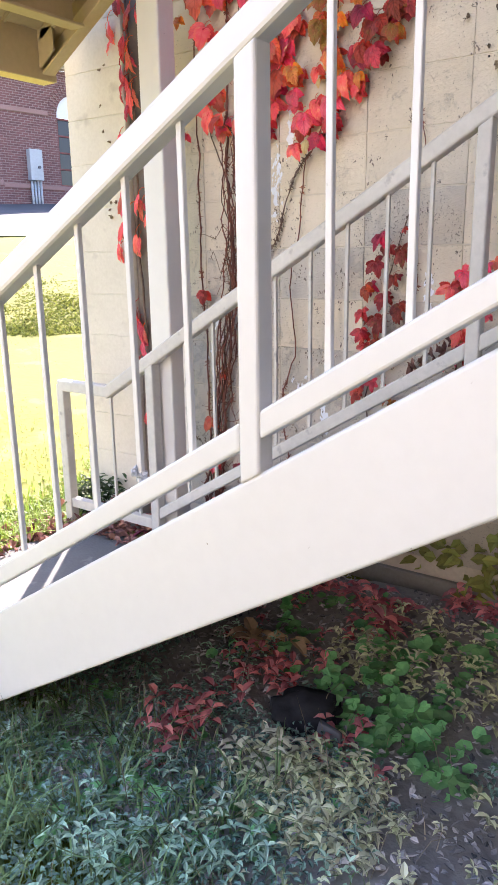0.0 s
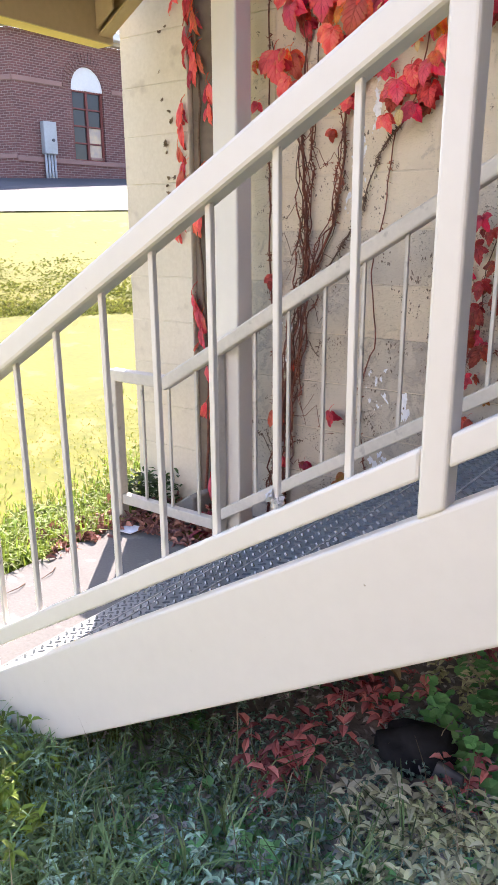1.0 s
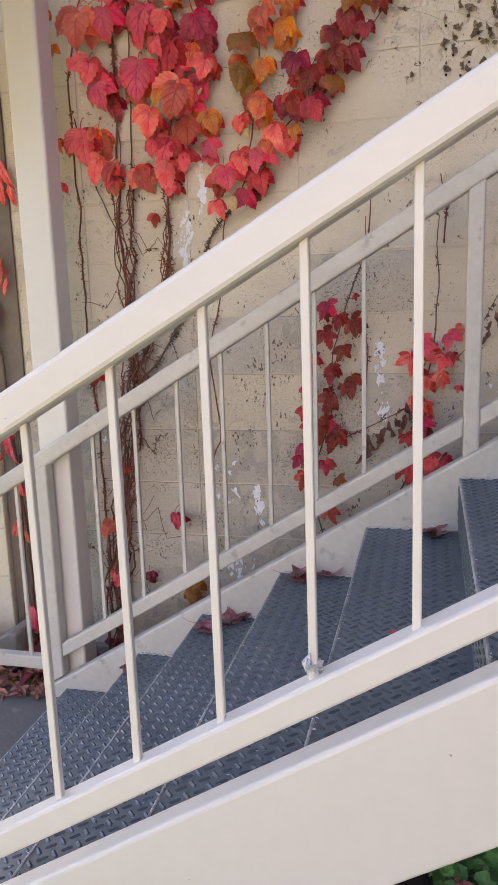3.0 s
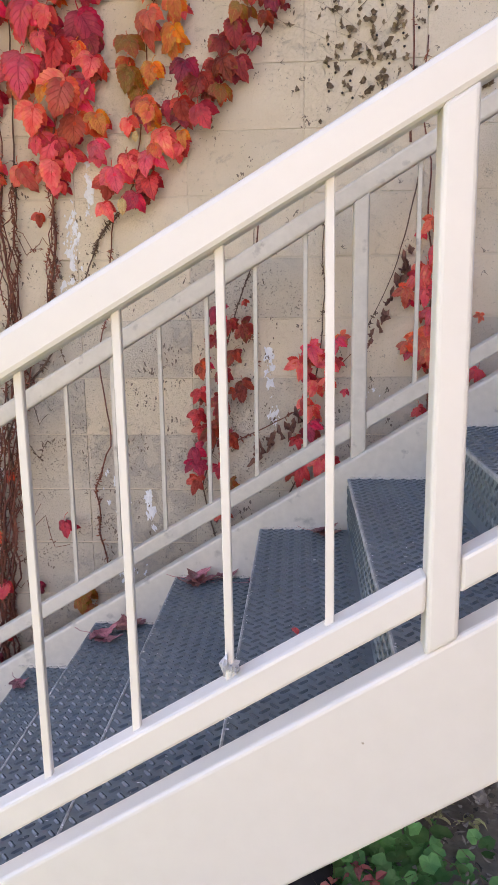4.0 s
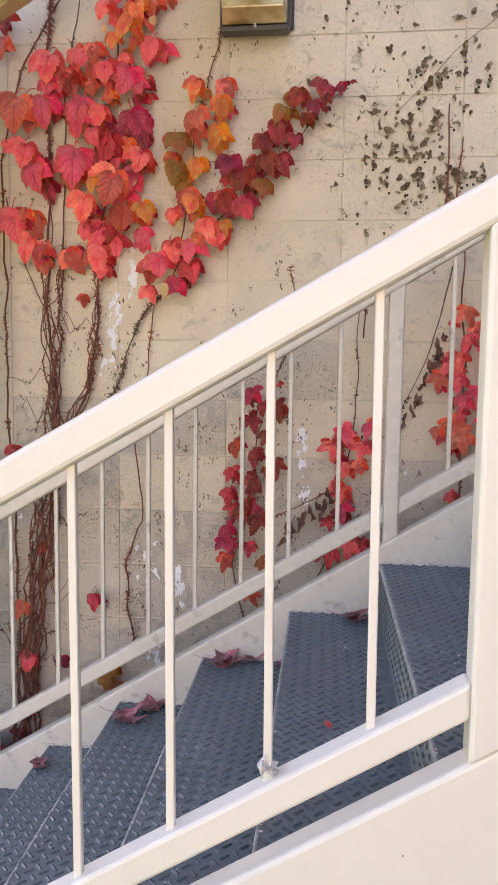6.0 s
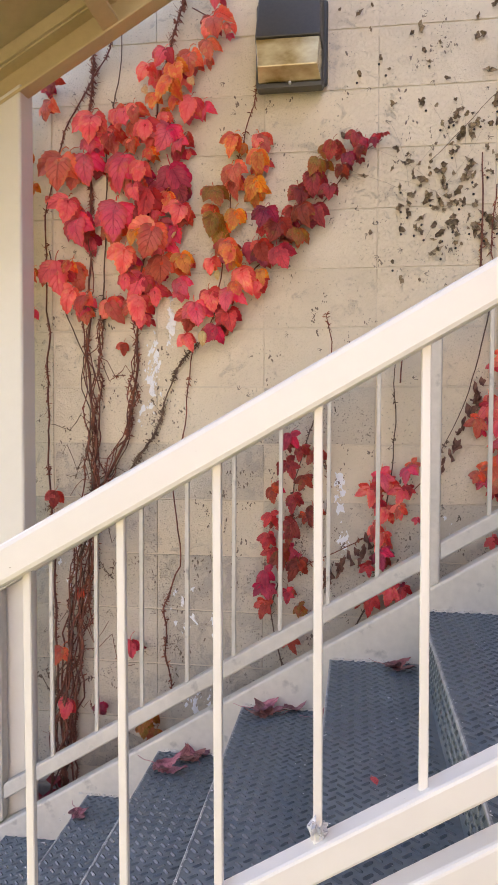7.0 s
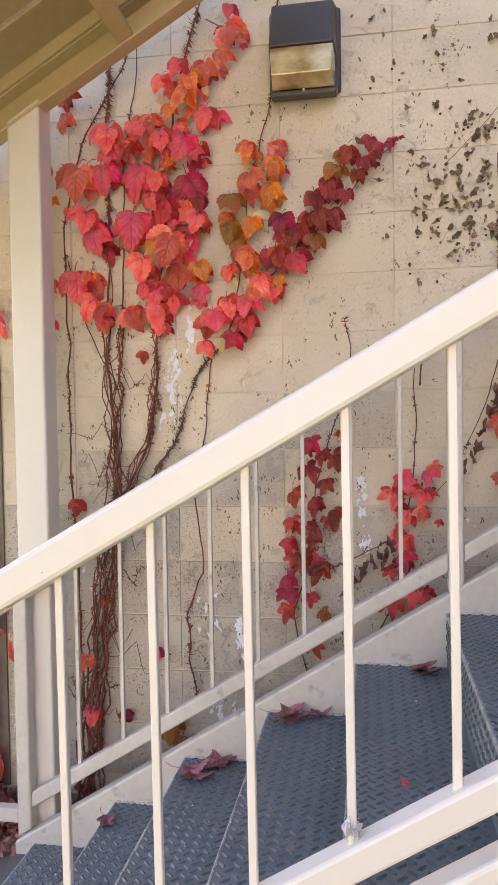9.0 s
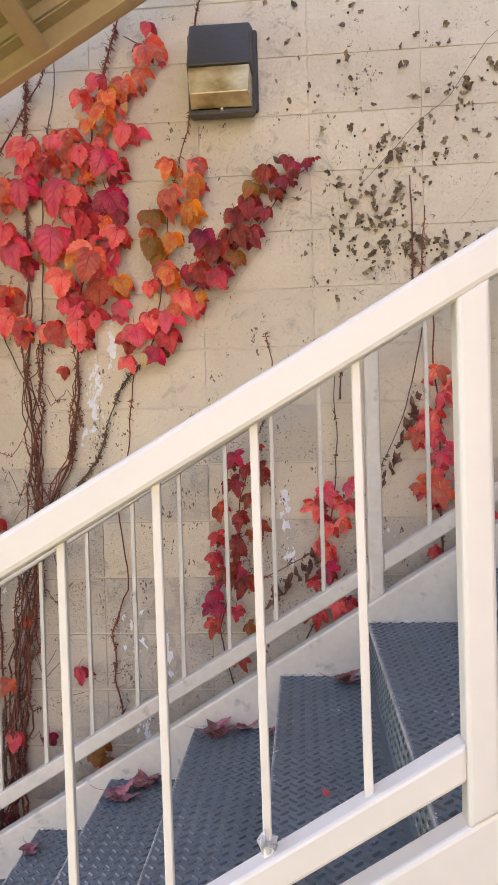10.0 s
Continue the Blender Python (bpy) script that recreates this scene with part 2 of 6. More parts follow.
ground()
ROAD = mat("white_concrete", (0.78, 0.74, 0.66), (0.7, 0.66, 0.59), rough=0.9, fine=20, coarse=1, bump=0.1)
ASPHALT = mat("asphalt", (0.055, 0.06, 0.07), (0.04, 0.043, 0.05), rough=0.9, fine=30, coarse=1, bump=0.2)
strip("road", ROAD, 12.0, 14.0, 6.5, 0.02, "bright pale concrete drive across the lawn", "road", (0.06, 0.3))
strip("road_asphalt", ASPHALT, 14.0, 19.5, 6.5, 0.024, "dark asphalt strip beside the brick building", "road", (0.3, 0.2), 8)

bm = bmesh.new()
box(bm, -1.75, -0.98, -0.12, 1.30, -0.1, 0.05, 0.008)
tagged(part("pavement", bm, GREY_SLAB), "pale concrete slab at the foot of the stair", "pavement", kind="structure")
# Unseen sunlit paving, added to send warm light back to the stair.
bm = bmesh.new()
box(bm, -1.6, 2.24, -7.3, -2.4, -0.1, 0.03, 0.008)
tagged(part("pavement_walk", bm, SLAB), "unseen plain concrete walk added to bounce light at the stair", "pavement", kind="structure")

# planting bed under the stair, with an uneven rim
bm = bmesh.new()
ring = []
for i in range(60):
    a = 2 * math.pi * i / 60
    q = 1 + 0.12 * noise.noise((math.cos(a) * 1.7, math.sin(a) * 1.7, 3.0))
    ring.append(bm.verts.new((min(2.24, 0.95 + 1.95 * q * math.cos(a)), 0.72 + 0.86 * max(-1, min(1, 1.2 * math.sin(a))) * (q if math.sin(a) < 0 else 1.0), 0.03)))
mid = bm.verts.new((0.95, 0.7, 0.035))
for i in range(60):
    bm.faces.new((ring[i], ring[(i + 1) % 60], mid))
tagged(part("ground_bed", bm, SOIL), "dark bare soil below the stair", "soil", kind="structure")

# ---- wall ----
WY, PX, PZ, X0, Z0 = 1.6, 0.402, 0.2095, 0.115, 1.637
bm = bmesh.new()
box(bm, -1.53, 4.6, WY + 0.0022, WY + 0.25, -0.3, 4.6)
wall = tagged(part("wall_back", bm, MORTAR), "tan painted concrete block wall in stack bond", "wall", kind="structure")
bm = bmesh.new()
box(bm, -1.93, -1.532, WY - 0.0345, WY + 0.25, -0.3, 4.6, 0.004)
wall_end = tagged(part("wall_end", bm, RENDERED), "smooth cream painted end of the block wall", "wall", kind="structure")
for k in range(-7, 13):
    bm = bmesh.new()
    z = Z0 + k * PZ
    box(bm, -1.931, -1.5335, WY - 0.0375, WY - 0.03, z + 0.002, z + PZ - 0.002, 0.0018, 1)
    part("block", bm, RENDERED, wall_end)
bm = bmesh.new()
box(bm, -1.5295, -1.40, WY - 0.012, WY, 0.02, 3.75, 0.004)
TAUPE = mat("taupe_paint", (0.2, 0.155, 0.12), (0.15, 0.115, 0.09), rough=0.7, fine=40, coarse=4, bump=0.1)
tagged(part("trim_strip", bm, TAUPE), "flat taupe cover strip on the wall joint", "trim", kind="structure")
bm = bmesh.new()
box(bm, -1.52, 4.5, WY - 0.03, WY, -0.2, 0.10, 0.006)
tagged(part("wall_footing", bm, SLAB), "grey concrete footing of the block wall", "footing", kind="structure")

# Unseen wall, added to keep light off the right-hand faces.
bm = bmesh.new()
box(bm, 2.25, 2.5, -7.3, 1.6, -0.3, 4.4)
SIDE_BLOCKER = mat("dark_brick", (0.07, 0.06, 0.055), (0.05, 0.045, 0.042), rough=0.9, fine=30, coarse=4, bump=0.2)
tagged(part("wall_side", bm, SIDE_BLOCKER), "unseen plain dark wall added to block light at the upper end", "wall", kind="structure")
# Unseen wall, added as a reflector for the stair's front faces.
bm = bmesh.new()
box(bm, -1.6, 2.24, -7.6, -7.3, -0.3, 5.0)
tagged(part("wall_opposite", bm, mat("pale_cream_paint", (0.74, 0.71, 0.65), (0.68, 0.65, 0.6), rough=0.85, fine=40, coarse=2)), "unseen pale cream wall added to bounce light at the stair", "wall", kind="structure")

# ---- staircase ----
S, S_TOP, S_LOW, S_STR = 0.6, 0.574, 0.608, 0.615
NOSE_X, NOSE_Z, RUN, RISE = -0.025, 0.762, 0.28, 0.1675
stair = thing("staircase", "steel staircase with cream stringers and grey diamond-plate treads", "staircase")


# Darker cream for the inner side: scuffs, plus its shade put into the colour.
SCUFFED_SHADED = mat("scuffed_cream_paint", (0.66, 0.615, 0.535), (0.56, 0.52, 0.45), rough=0.55, fine=45, coarse=3, bump=0.05, spots=(0.36, 0.33, 0.29), spot_scale=16, spot_cut=0.62, spot_soft=0.1)


def stringer(y0, y1, top, bottom, x0, x1, label, lip):
    zc = 0.02
    xc = (zc - bottom) / S_STR
    bm = bmesh.new()
    prism(bm, [(x0, zc), (xc, zc), (x1, bottom + S_STR * x1), (x1, top + S_STR * x1), (x0, top + S_STR * x0)], y0, y1, 0.008, 3)
    return part("stringer", bm, SCUFFED_SHADED if lip else CREAM, stair, label)


stringer(-0.022, 0.03, 0.794, 0.518, -1.05, 2.24, "smooth cream painted outer stringer", 0)
stringer(1.24, 1.30, 0.828, 0.55, -1.2, 2.24, "scuffed cream painted inner stringer, toned darker for its shade", 1)
WORN = mat("worn_tread_edge", (0.52, 0.53, 0.53), (0.15, 0.175, 0.19), rough=0.45, fine=140, coarse=22, bump=0.3, placed=True)
# Lug colour is darkened for the lugs' shadow sides; pale spots add flakes and glints.
SHADED_LUG = mat("tread_lug_paint", (0.108, 0.134, 0.147), (0.068, 0.085, 0.096), rough=0.27, fine=60, coarse=7, bump=0.1, spots=(0.6, 0.6, 0.6), spot_scale=45, spot_cut=0.69, placed=True)
Y0, Y1 = 0.032, 1.238
bm = bmesh.new()
prism(bm, [(0.0, 0.0), (RUN + 0.013, 0.0), (RUN + 0.013, -0.006), (0.013, -0.006), (0.013, -RISE), (0.0, -RISE)], Y0, Y1)
first = part("tread", bm, TREAD, stair)
bm = bmesh.new()
prism(bm, [(-0.0018, -0.009), (0.003, -0.009), (0.0042, 0.0018), (0.0005, 0.0018), (-0.0018, -0.0006)], Y0 + 0.001, Y1 - 0.001)
nosing = part("nosing", bm, WORN, first, "nosing edge worn to pale metal")
v, f = [], []


def lug(cx, cy, ang, place):
    """One raised lug of the chequer plate."""
    d = Vector((math.cos(ang), math.sin(ang)))
    s = Vector((-d.y, d.x))
    n = len(v)
    for a, b, h in ((-0.0128, 0, 0), (-0.0085, 0.0044, 0), (0.0085, 0.0044, 0), (0.0128, 0, 0), (0.0085, -0.0044, 0), (-0.0085, -0.0044, 0), (-0.0088, 0, 1), (0.0088, 0, 1)):
        q = d * a + s * b
        v.append(place(cx + q.x, cy + q.y, 0.003 * h))
    for t in ((0, 1, 6), (1, 2, 7, 6), (2, 3, 7), (3, 4, 7), (4, 5, 6, 7), (5, 0, 6)):
        f.append(tuple(n + k for k in t))


PITCH = 0.0172
for i in range(int((RUN - 0.01) / PITCH)):
    for j in range(i % 2, int((Y1 - Y0) / PITCH), 2):
        lug(0.016 + i * PITCH, Y0 + 0.012 + j * PITCH, radians(45 if i % 2 else -45), lambda x, y, h: (x, y, 0.0002 + h))
for i in range(7):
    for j in range(i % 2, int((Y1 - Y0) / PITCH), 2):
        lug(-0.022 - i * PITCH, Y0 + 0.012 + j * PITCH, radians(45 if i % 2 else -45), lambda z, y, h: (-0.0002 - h, y, z))
me = bpy.data.meshes.new("relief")
me.from_pydata(v, [], f)
me.materials.append(SHADED_LUG)
lugs = new("relief", me)
lugs.parent = first
lugs["kind"] = "stuff"
first.location = (NOSE_X - 4 * RUN + 0.02, 0, NOSE_Z - 4 * RISE)
for i in range(-3, 8):
    t = new("tread", first.data)
    t.parent = stair
    t.location = (NOSE_X + i * RUN + (0.035 if i == -3 else 0.0), 0, NOSE_Z + i * RISE)
    for src in (nosing, lugs):
        k = new(src.name.split(".")[0], src.data)
        k.parent = t
        if "label" in src:
            k["label"] = src["label"]
        if "kind" in src:
            k["kind"] = src["kind"]
# crust of old paint where the treads meet the inner stringer
q = random.Random(15)
for i in range(-3, 6):
    bm = bmesh.new()
    x = NOSE_X + i * RUN + 0.012
    while x < NOSE_X + i * RUN + 0.26:
        rr = q.uniform(0.003, 0.0085)
        bmesh.ops.create_icosphere(bm, subdivisions=1, radius=rr, matrix=Matrix.Translation((x, 1.238, NOSE_Z + i * RISE + 0.002)) @ Matrix.Rotation(q.uniform(0, 3), 4, "X") @ Matrix.Diagonal((q.uniform(0.8, 1.8), 0.7, q.uniform(0.6, 1.3), 1)))
        x += rr * q.uniform(0.8, 2.2)
    part("paint_crust", bm, SCUFFED_SHADED, stair, "ragged crust of old paint")["kind"] = "stuff"

# ---- railings ----
TAPE = mat("silver_tape", (0.75, 0.75, 0.74), (0.5, 0.5, 0.5), rough=0.35, metal=0.45, fine=90, bump=0.6)


def bar(bm, x, z0, z1, yc, h=0.0065, lean=0.0):
    prism(bm, [(x - h, z0), (x + h, z0), (x + h + lean, z1), (x - h + lean, z1)], yc - h, yc + h, 0.0015, 1)


def railing(yc, top, lowz, posts, bars, x0, x1, label, st, sl, paint, lean=0.0):
    """A welded railing: sloped square top and bottom rails, square posts and thin bars."""
    r = thing("railing", label, "railing", "stair railings")
    bm = bmesh.new()
    sloped(bm, x0, x1, top, 0.066, yc - 0.027, yc + 0.027, 0.009, st)
    part("top_rail", bm, paint, r)
    for a, c in zip(posts, posts[1:]):
        bm = bmesh.new()
        sloped(bm, a + 0.047, c, lowz - 0.055, 0.055, yc - 0.0235, yc + 0.0235, 0.006, sl)
        part("bottom_rail", bm, paint, r)
    for x in posts[1:-1]:
        bm = bmesh.new()
        zb, w = lowz - 0.121, 0.047
        prism(bm, [(x, zb + S * x), (x + w, zb + S * (x + w)), (x + w, top + st * (x + w) + 0.004), (x, top + st * x + 0.004)], yc - 0.0255, yc + 0.0255, 0.007, 3)
        part("post", bm, paint, r)
    for x in bars:
        bm = bmesh.new()
        bar(bm, x, lowz - 0.008 + sl * x, top + 0.008 + st * x, yc, lean=lean)
        b = part("baluster", bm, paint, r)
        # a small weld bead at the foot
        bm = bmesh.new()
        bmesh.ops.create_icosphere(bm, subdivisions=1, radius=0.009, matrix=Matrix.Translation((x + 0.001, yc, lowz - 0.001 + sl * x)) @ Matrix.Diagonal((1.15, 1.1, 0.55, 1)))
        part("weld", bm, paint, b, smooth=True)
    return r


near = railing(0.0, 1.5535, 0.917, [-1.098, 0.287, 1.6, 2.2],
               [-0.915, -0.757, -0.6, -0.443, -0.294, -0.1475, 0.0, 0.15, 0.468, 0.615, 0.762, 0.91, 1.06, 1.2, 1.34, 1.48], -1.052, 2.24,
               "cream painted steel railing on the outer side of the stair", S_TOP, S_LOW, CREAM, -0.004)
bm = bmesh.new()
bmesh.ops.create_icosphere(bm, subdivisions=3, radius=0.012, matrix=Matrix.Translation((0.0, 0.0, 0.934)) @ Matrix.Diagonal((1.0, 1.0, 1.25, 1)))
bmesh.ops.create_icosphere(bm, subdivisions=2, radius=0.008, matrix=Matrix.Translation((-0.006, -0.012, 0.944)) @ Matrix.Diagonal((0.6, 1.0, 1.5, 1)))
for q in bm.verts:
    q.co += Vector((noise.noise(q.co * 190), noise.noise(q.co * 210), noise.noise(q.co * 170 + Vector((3, 1, 2))))) * 0.0085
part("wrap", bm, TAPE, near, "crumpled silver tape at a baluster foot")

FY = 1.28
# Far railing takes the darker cream, standing for its shade by the wall.
far = railing(FY, 1.612, 0.951, [-1.19, 0.264, 1.6, 2.2],
              [-0.97, -0.811, -0.653, -0.4975, -0.341, -0.1885, -0.035, 0.12, 0.46, 0.615, 0.77, 0.925], -1.46, 2.24,
              "cream painted steel railing between the stair and the block wall", 0.594, 0.606, SCUFFED_SHADED)
bm = bmesh.new()
prism(bm, [(-1.195, 0.10), (-1.145, 0.13), (-1.145, 0.968), (-1.195, 0.94)], FY - 0.0255, FY + 0.0255, 0.007, 3)
part("post", bm, SCUFFED_SHADED, far)
bm = bmesh.new()
box(bm, -1.80, -1.445, FY - 0.027, FY + 0.027, 0.755, 0.81, 0.007)
part("end_rail", bm, SCUFFED_SHADED, far, "level end of the top rail")
bm = bmesh.new()
box(bm, -1.81, -1.76, FY - 0.026, FY + 0.026, 0.045, 0.79, 0.007)
part("post", bm, SCUFFED_SHADED, far)
bm = bmesh.new()
box(bm, -1.76, -1.195, FY - 0.02, FY + 0.02, 0.145, 0.195, 0.005)
part("bottom_rail", bm, SCUFFED_SHADED, far)
for x, z1 in ((-1.61, 0.76), (-1.445, 0.76), (-1.285, 0.85)):
    bm = bmesh.new()
    bar(bm, x, 0.19, z1, FY)
    part("baluster", bm, SCUFFED_SHADED, far)

# ---- canopy ----
post = thing("support_post", "tall square cream steel post under the sloping canopy", "post")
bm = bmesh.new()
prism(bm, [(-1.203, 0.0), (-1.085, 0.0), (-1.085, 2.655), (-1.203, 2.585)], 1.318, 1.42, 0.009, 3)
part("shaft", bm, CREAM, post)
bm = bmesh.new()
box(bm, -1.25, -1.02, 1.311, 1.49, -0.02, 0.045, 0.004)
part("base_plate", bm, SLAB, post, "grey concrete pad")
front_post = thing("support_post", "wide square cream steel post at the stair foot", "post")
bm = bmesh.new()
prism(bm, [(-1.175, -0.02), (-1.053, -0.02), (-1.053, 2.8), (-1.175, 2.73)], -0.066, 0.056, 0.012, 3)
part("shaft", bm, CREAM, front_post)
bm = bmesh.new()
box(bm, -1.0525, -1.046, 0.02, 0.05, 0.05, 0.86, 0.001)
part("edge_strip", bm, CREAM, front_post, "thin flat strip welded along the post")
canopy = thing("canopy", "tan painted steel canopy with channel beams over the stair", "canopy")
CZ, CS = 3.246, 0.571
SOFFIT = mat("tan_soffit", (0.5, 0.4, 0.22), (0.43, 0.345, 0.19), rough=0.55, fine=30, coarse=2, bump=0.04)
bm = bmesh.new()
sloped(bm, -1.80, -0.2, CZ, 0.165, 1.372, 1.384, 0.002, CS)
sloped(bm, -1.80, -0.2, CZ - 0.002, 0.013, 1.315, 1.3715, 0.003, CS)
part("side_beam", bm, TAN_STEEL, canopy, "tan channel beam running along the slope")
bm = bmesh.new()
sloped(bm, -1.78, -0.2, CZ + 0.115, 0.012, 1.315, 1.3715, 0.002, CS)
sloped(bm, -1.78, -0.2, CZ + 0.12, 0.06, 1.30, 1.314, 0.002, CS)
part("ledge", bm, TAN_STEEL, canopy)
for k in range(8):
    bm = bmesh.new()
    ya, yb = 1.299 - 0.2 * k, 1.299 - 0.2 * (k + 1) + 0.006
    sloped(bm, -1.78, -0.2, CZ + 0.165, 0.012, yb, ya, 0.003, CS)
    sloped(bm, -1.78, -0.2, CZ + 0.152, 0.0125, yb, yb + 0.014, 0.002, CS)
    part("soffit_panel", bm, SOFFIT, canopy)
for xm in (-0.76,):
    bm = bmesh.new()
    zb = CZ + CS * xm
    prism(bm, [(xm - 0.03, zb - 0.012), (xm + 0.022, zb + 0.015), (xm + 0.022, zb + 0.028), (xm - 0.016, zb + 0.01), (xm - 0.028, zb + 0.11), (xm - 0.04, zb + 0.11)], -0.3, 1.314, 0.002, 1)
    part("cross_member", bm, TAN_STEEL, canopy)
bm = bmesh.new()
box(bm, -1.815, -1.803, -0.3, 1.40, 2.195, 2.40, 0.002)
part("end_beam", bm, TAN_STEEL, canopy, "level end channel")
# Flange is brighter and yellower than the tan steel to stand for bounced light.
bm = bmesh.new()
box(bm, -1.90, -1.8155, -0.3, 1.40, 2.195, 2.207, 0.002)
part("flange", bm, mat("yellow_paint", (0.86, 0.67, 0.27), (0.8, 0.6, 0.22), rough=0.5, fine=40, coarse=2, bump=0.03), canopy, "lower flange with bounced sunlight put into its colour")
bm = bmesh.new()
box(bm, -1.815, -1.803, -0.3, 1.40, 2.401, 2.52, 0.002)
part("end_plate", bm, TAN_STEEL, canopy)
bm = bmesh.new()
prism(bm, [(-1.58, 2.36), (-1.50, 2.36), (-1.50, 2.372), (-1.569, 2.372), (-1.569, 2.52), (-1.58, 2.52)], -0.3, 1.314, 0.002, 1)
part("cross_member", bm, TAN_STEEL, canopy)
bm = bmesh.new()
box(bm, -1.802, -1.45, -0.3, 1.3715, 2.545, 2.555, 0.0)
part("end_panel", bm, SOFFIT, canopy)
bm = bmesh.new()
prism(bm, [(-1.80, 2.24), (-1.70, 2.30), (-1.70, 2.40), (-1.80, 2.40)], 1.30, 1.312, 0.002, 1)
part("gusset", bm, TAN_STEEL, canopy)

# ---- wall lamp ----
lamp = thing("wall_lamp", "black box wall lamp with a yellowed glass lens", "wall lamp")
DARK = mat("lamp_housing", (0.062, 0.056, 0.044), (0.046, 0.041, 0.033), rough=0.4, fine=90, bump=0.04)
LENS = mat("yellowed_lens", (0.78, 0.66, 0.4), (0.33, 0.23, 0.08), rough=0.16, metal=0.4, fine=14, coarse=7, bump=0.06, stretch=(1, 1, 1.8))
bm = bmesh.new()
box(bm, -0.316, -0.0615, 1.573, 1.599, 2.695, 2.992, 0.011, 3)
part("back_plate", bm, DARK, lamp)


def tapered(bm, rows, back, bevel):
    """A hood that tapers to the front: rows of (y, z, x0, x1, z at the back, x0 and x1 at the back)."""
    rings = []
    for y, z, x0, x1, zb, b0, b1 in rows:
        rings.append([bm.verts.new(p) for p in ((b0, back, zb), (x0, y, z), (x1, y, z), (b1, back, zb))])
    for u, w in zip(rings, rings[1:]):
        for i in range(4):
            bm.faces.new((u[i], w[i], w[(i + 1) % 4], u[(i + 1) % 4]))
    bm.faces.new(rings[0])
    bm.faces.new(rings[-1][::-1])
    bmesh.ops.recalc_face_normals(bm, faces=bm.faces[:])
    bmesh.ops.bevel(bm, geom=bm.edges[:], offset=bevel, segments=3, profile=0.6, affect="EDGES")


bm = bmesh.new()
tapered(bm, ((1.545, 3.0, -0.300, -0.087, 3.004, -0.306, -0.080), (1.517, 2.985, -0.2985, -0.0865, 2.99, -0.309, -0.075), (1.446, 2.812, -0.3025, -0.0805, 2.80, -0.3105, -0.0715), (1.462, 2.805, -0.302, -0.081, 2.793, -0.3105, -0.0715)), 1.576, 0.006)
part("housing", bm, DARK, lamp)
bm = bmesh.new()
box(bm, -0.309, -0.0725, 1.515, 1.576, 2.672, 2.80, 0.012, 3)
part("lens_frame", bm, DARK, lamp)
bm = bmesh.new()
tapered(bm, ((1.4475, 2.8045, -0.2985, -0.0845, 2.803, -0.304, -0.078), (1.4435, 2.712, -0.2925, -0.0905, 2.74, -0.3035, -0.078), (1.496, 2.682, -0.2965, -0.081, 2.69, -0.301, -0.080)), 1.53, 0.0035)
part("lens", bm, LENS, lamp, "yellowed glass lens, half clouded")
bm = bmesh.new()
box(bm, -0.304, -0.0755, 1.497, 1.53, 2.662, 2.679, 0.004, 2)
part("lens_rim", bm, DARK, lamp)
bm = bmesh.new()
bmesh.ops.create_cone(bm, cap_ends=True, segments=12, radius1=0.006, radius2=0.0045, depth=0.009, matrix=Matrix.Translation((-0.187, 1.494, 2.676)) @ Matrix.Rotation(radians(75), 4, "X"))
part("screw", bm, TAPE, lamp)

# ---- creeper ----


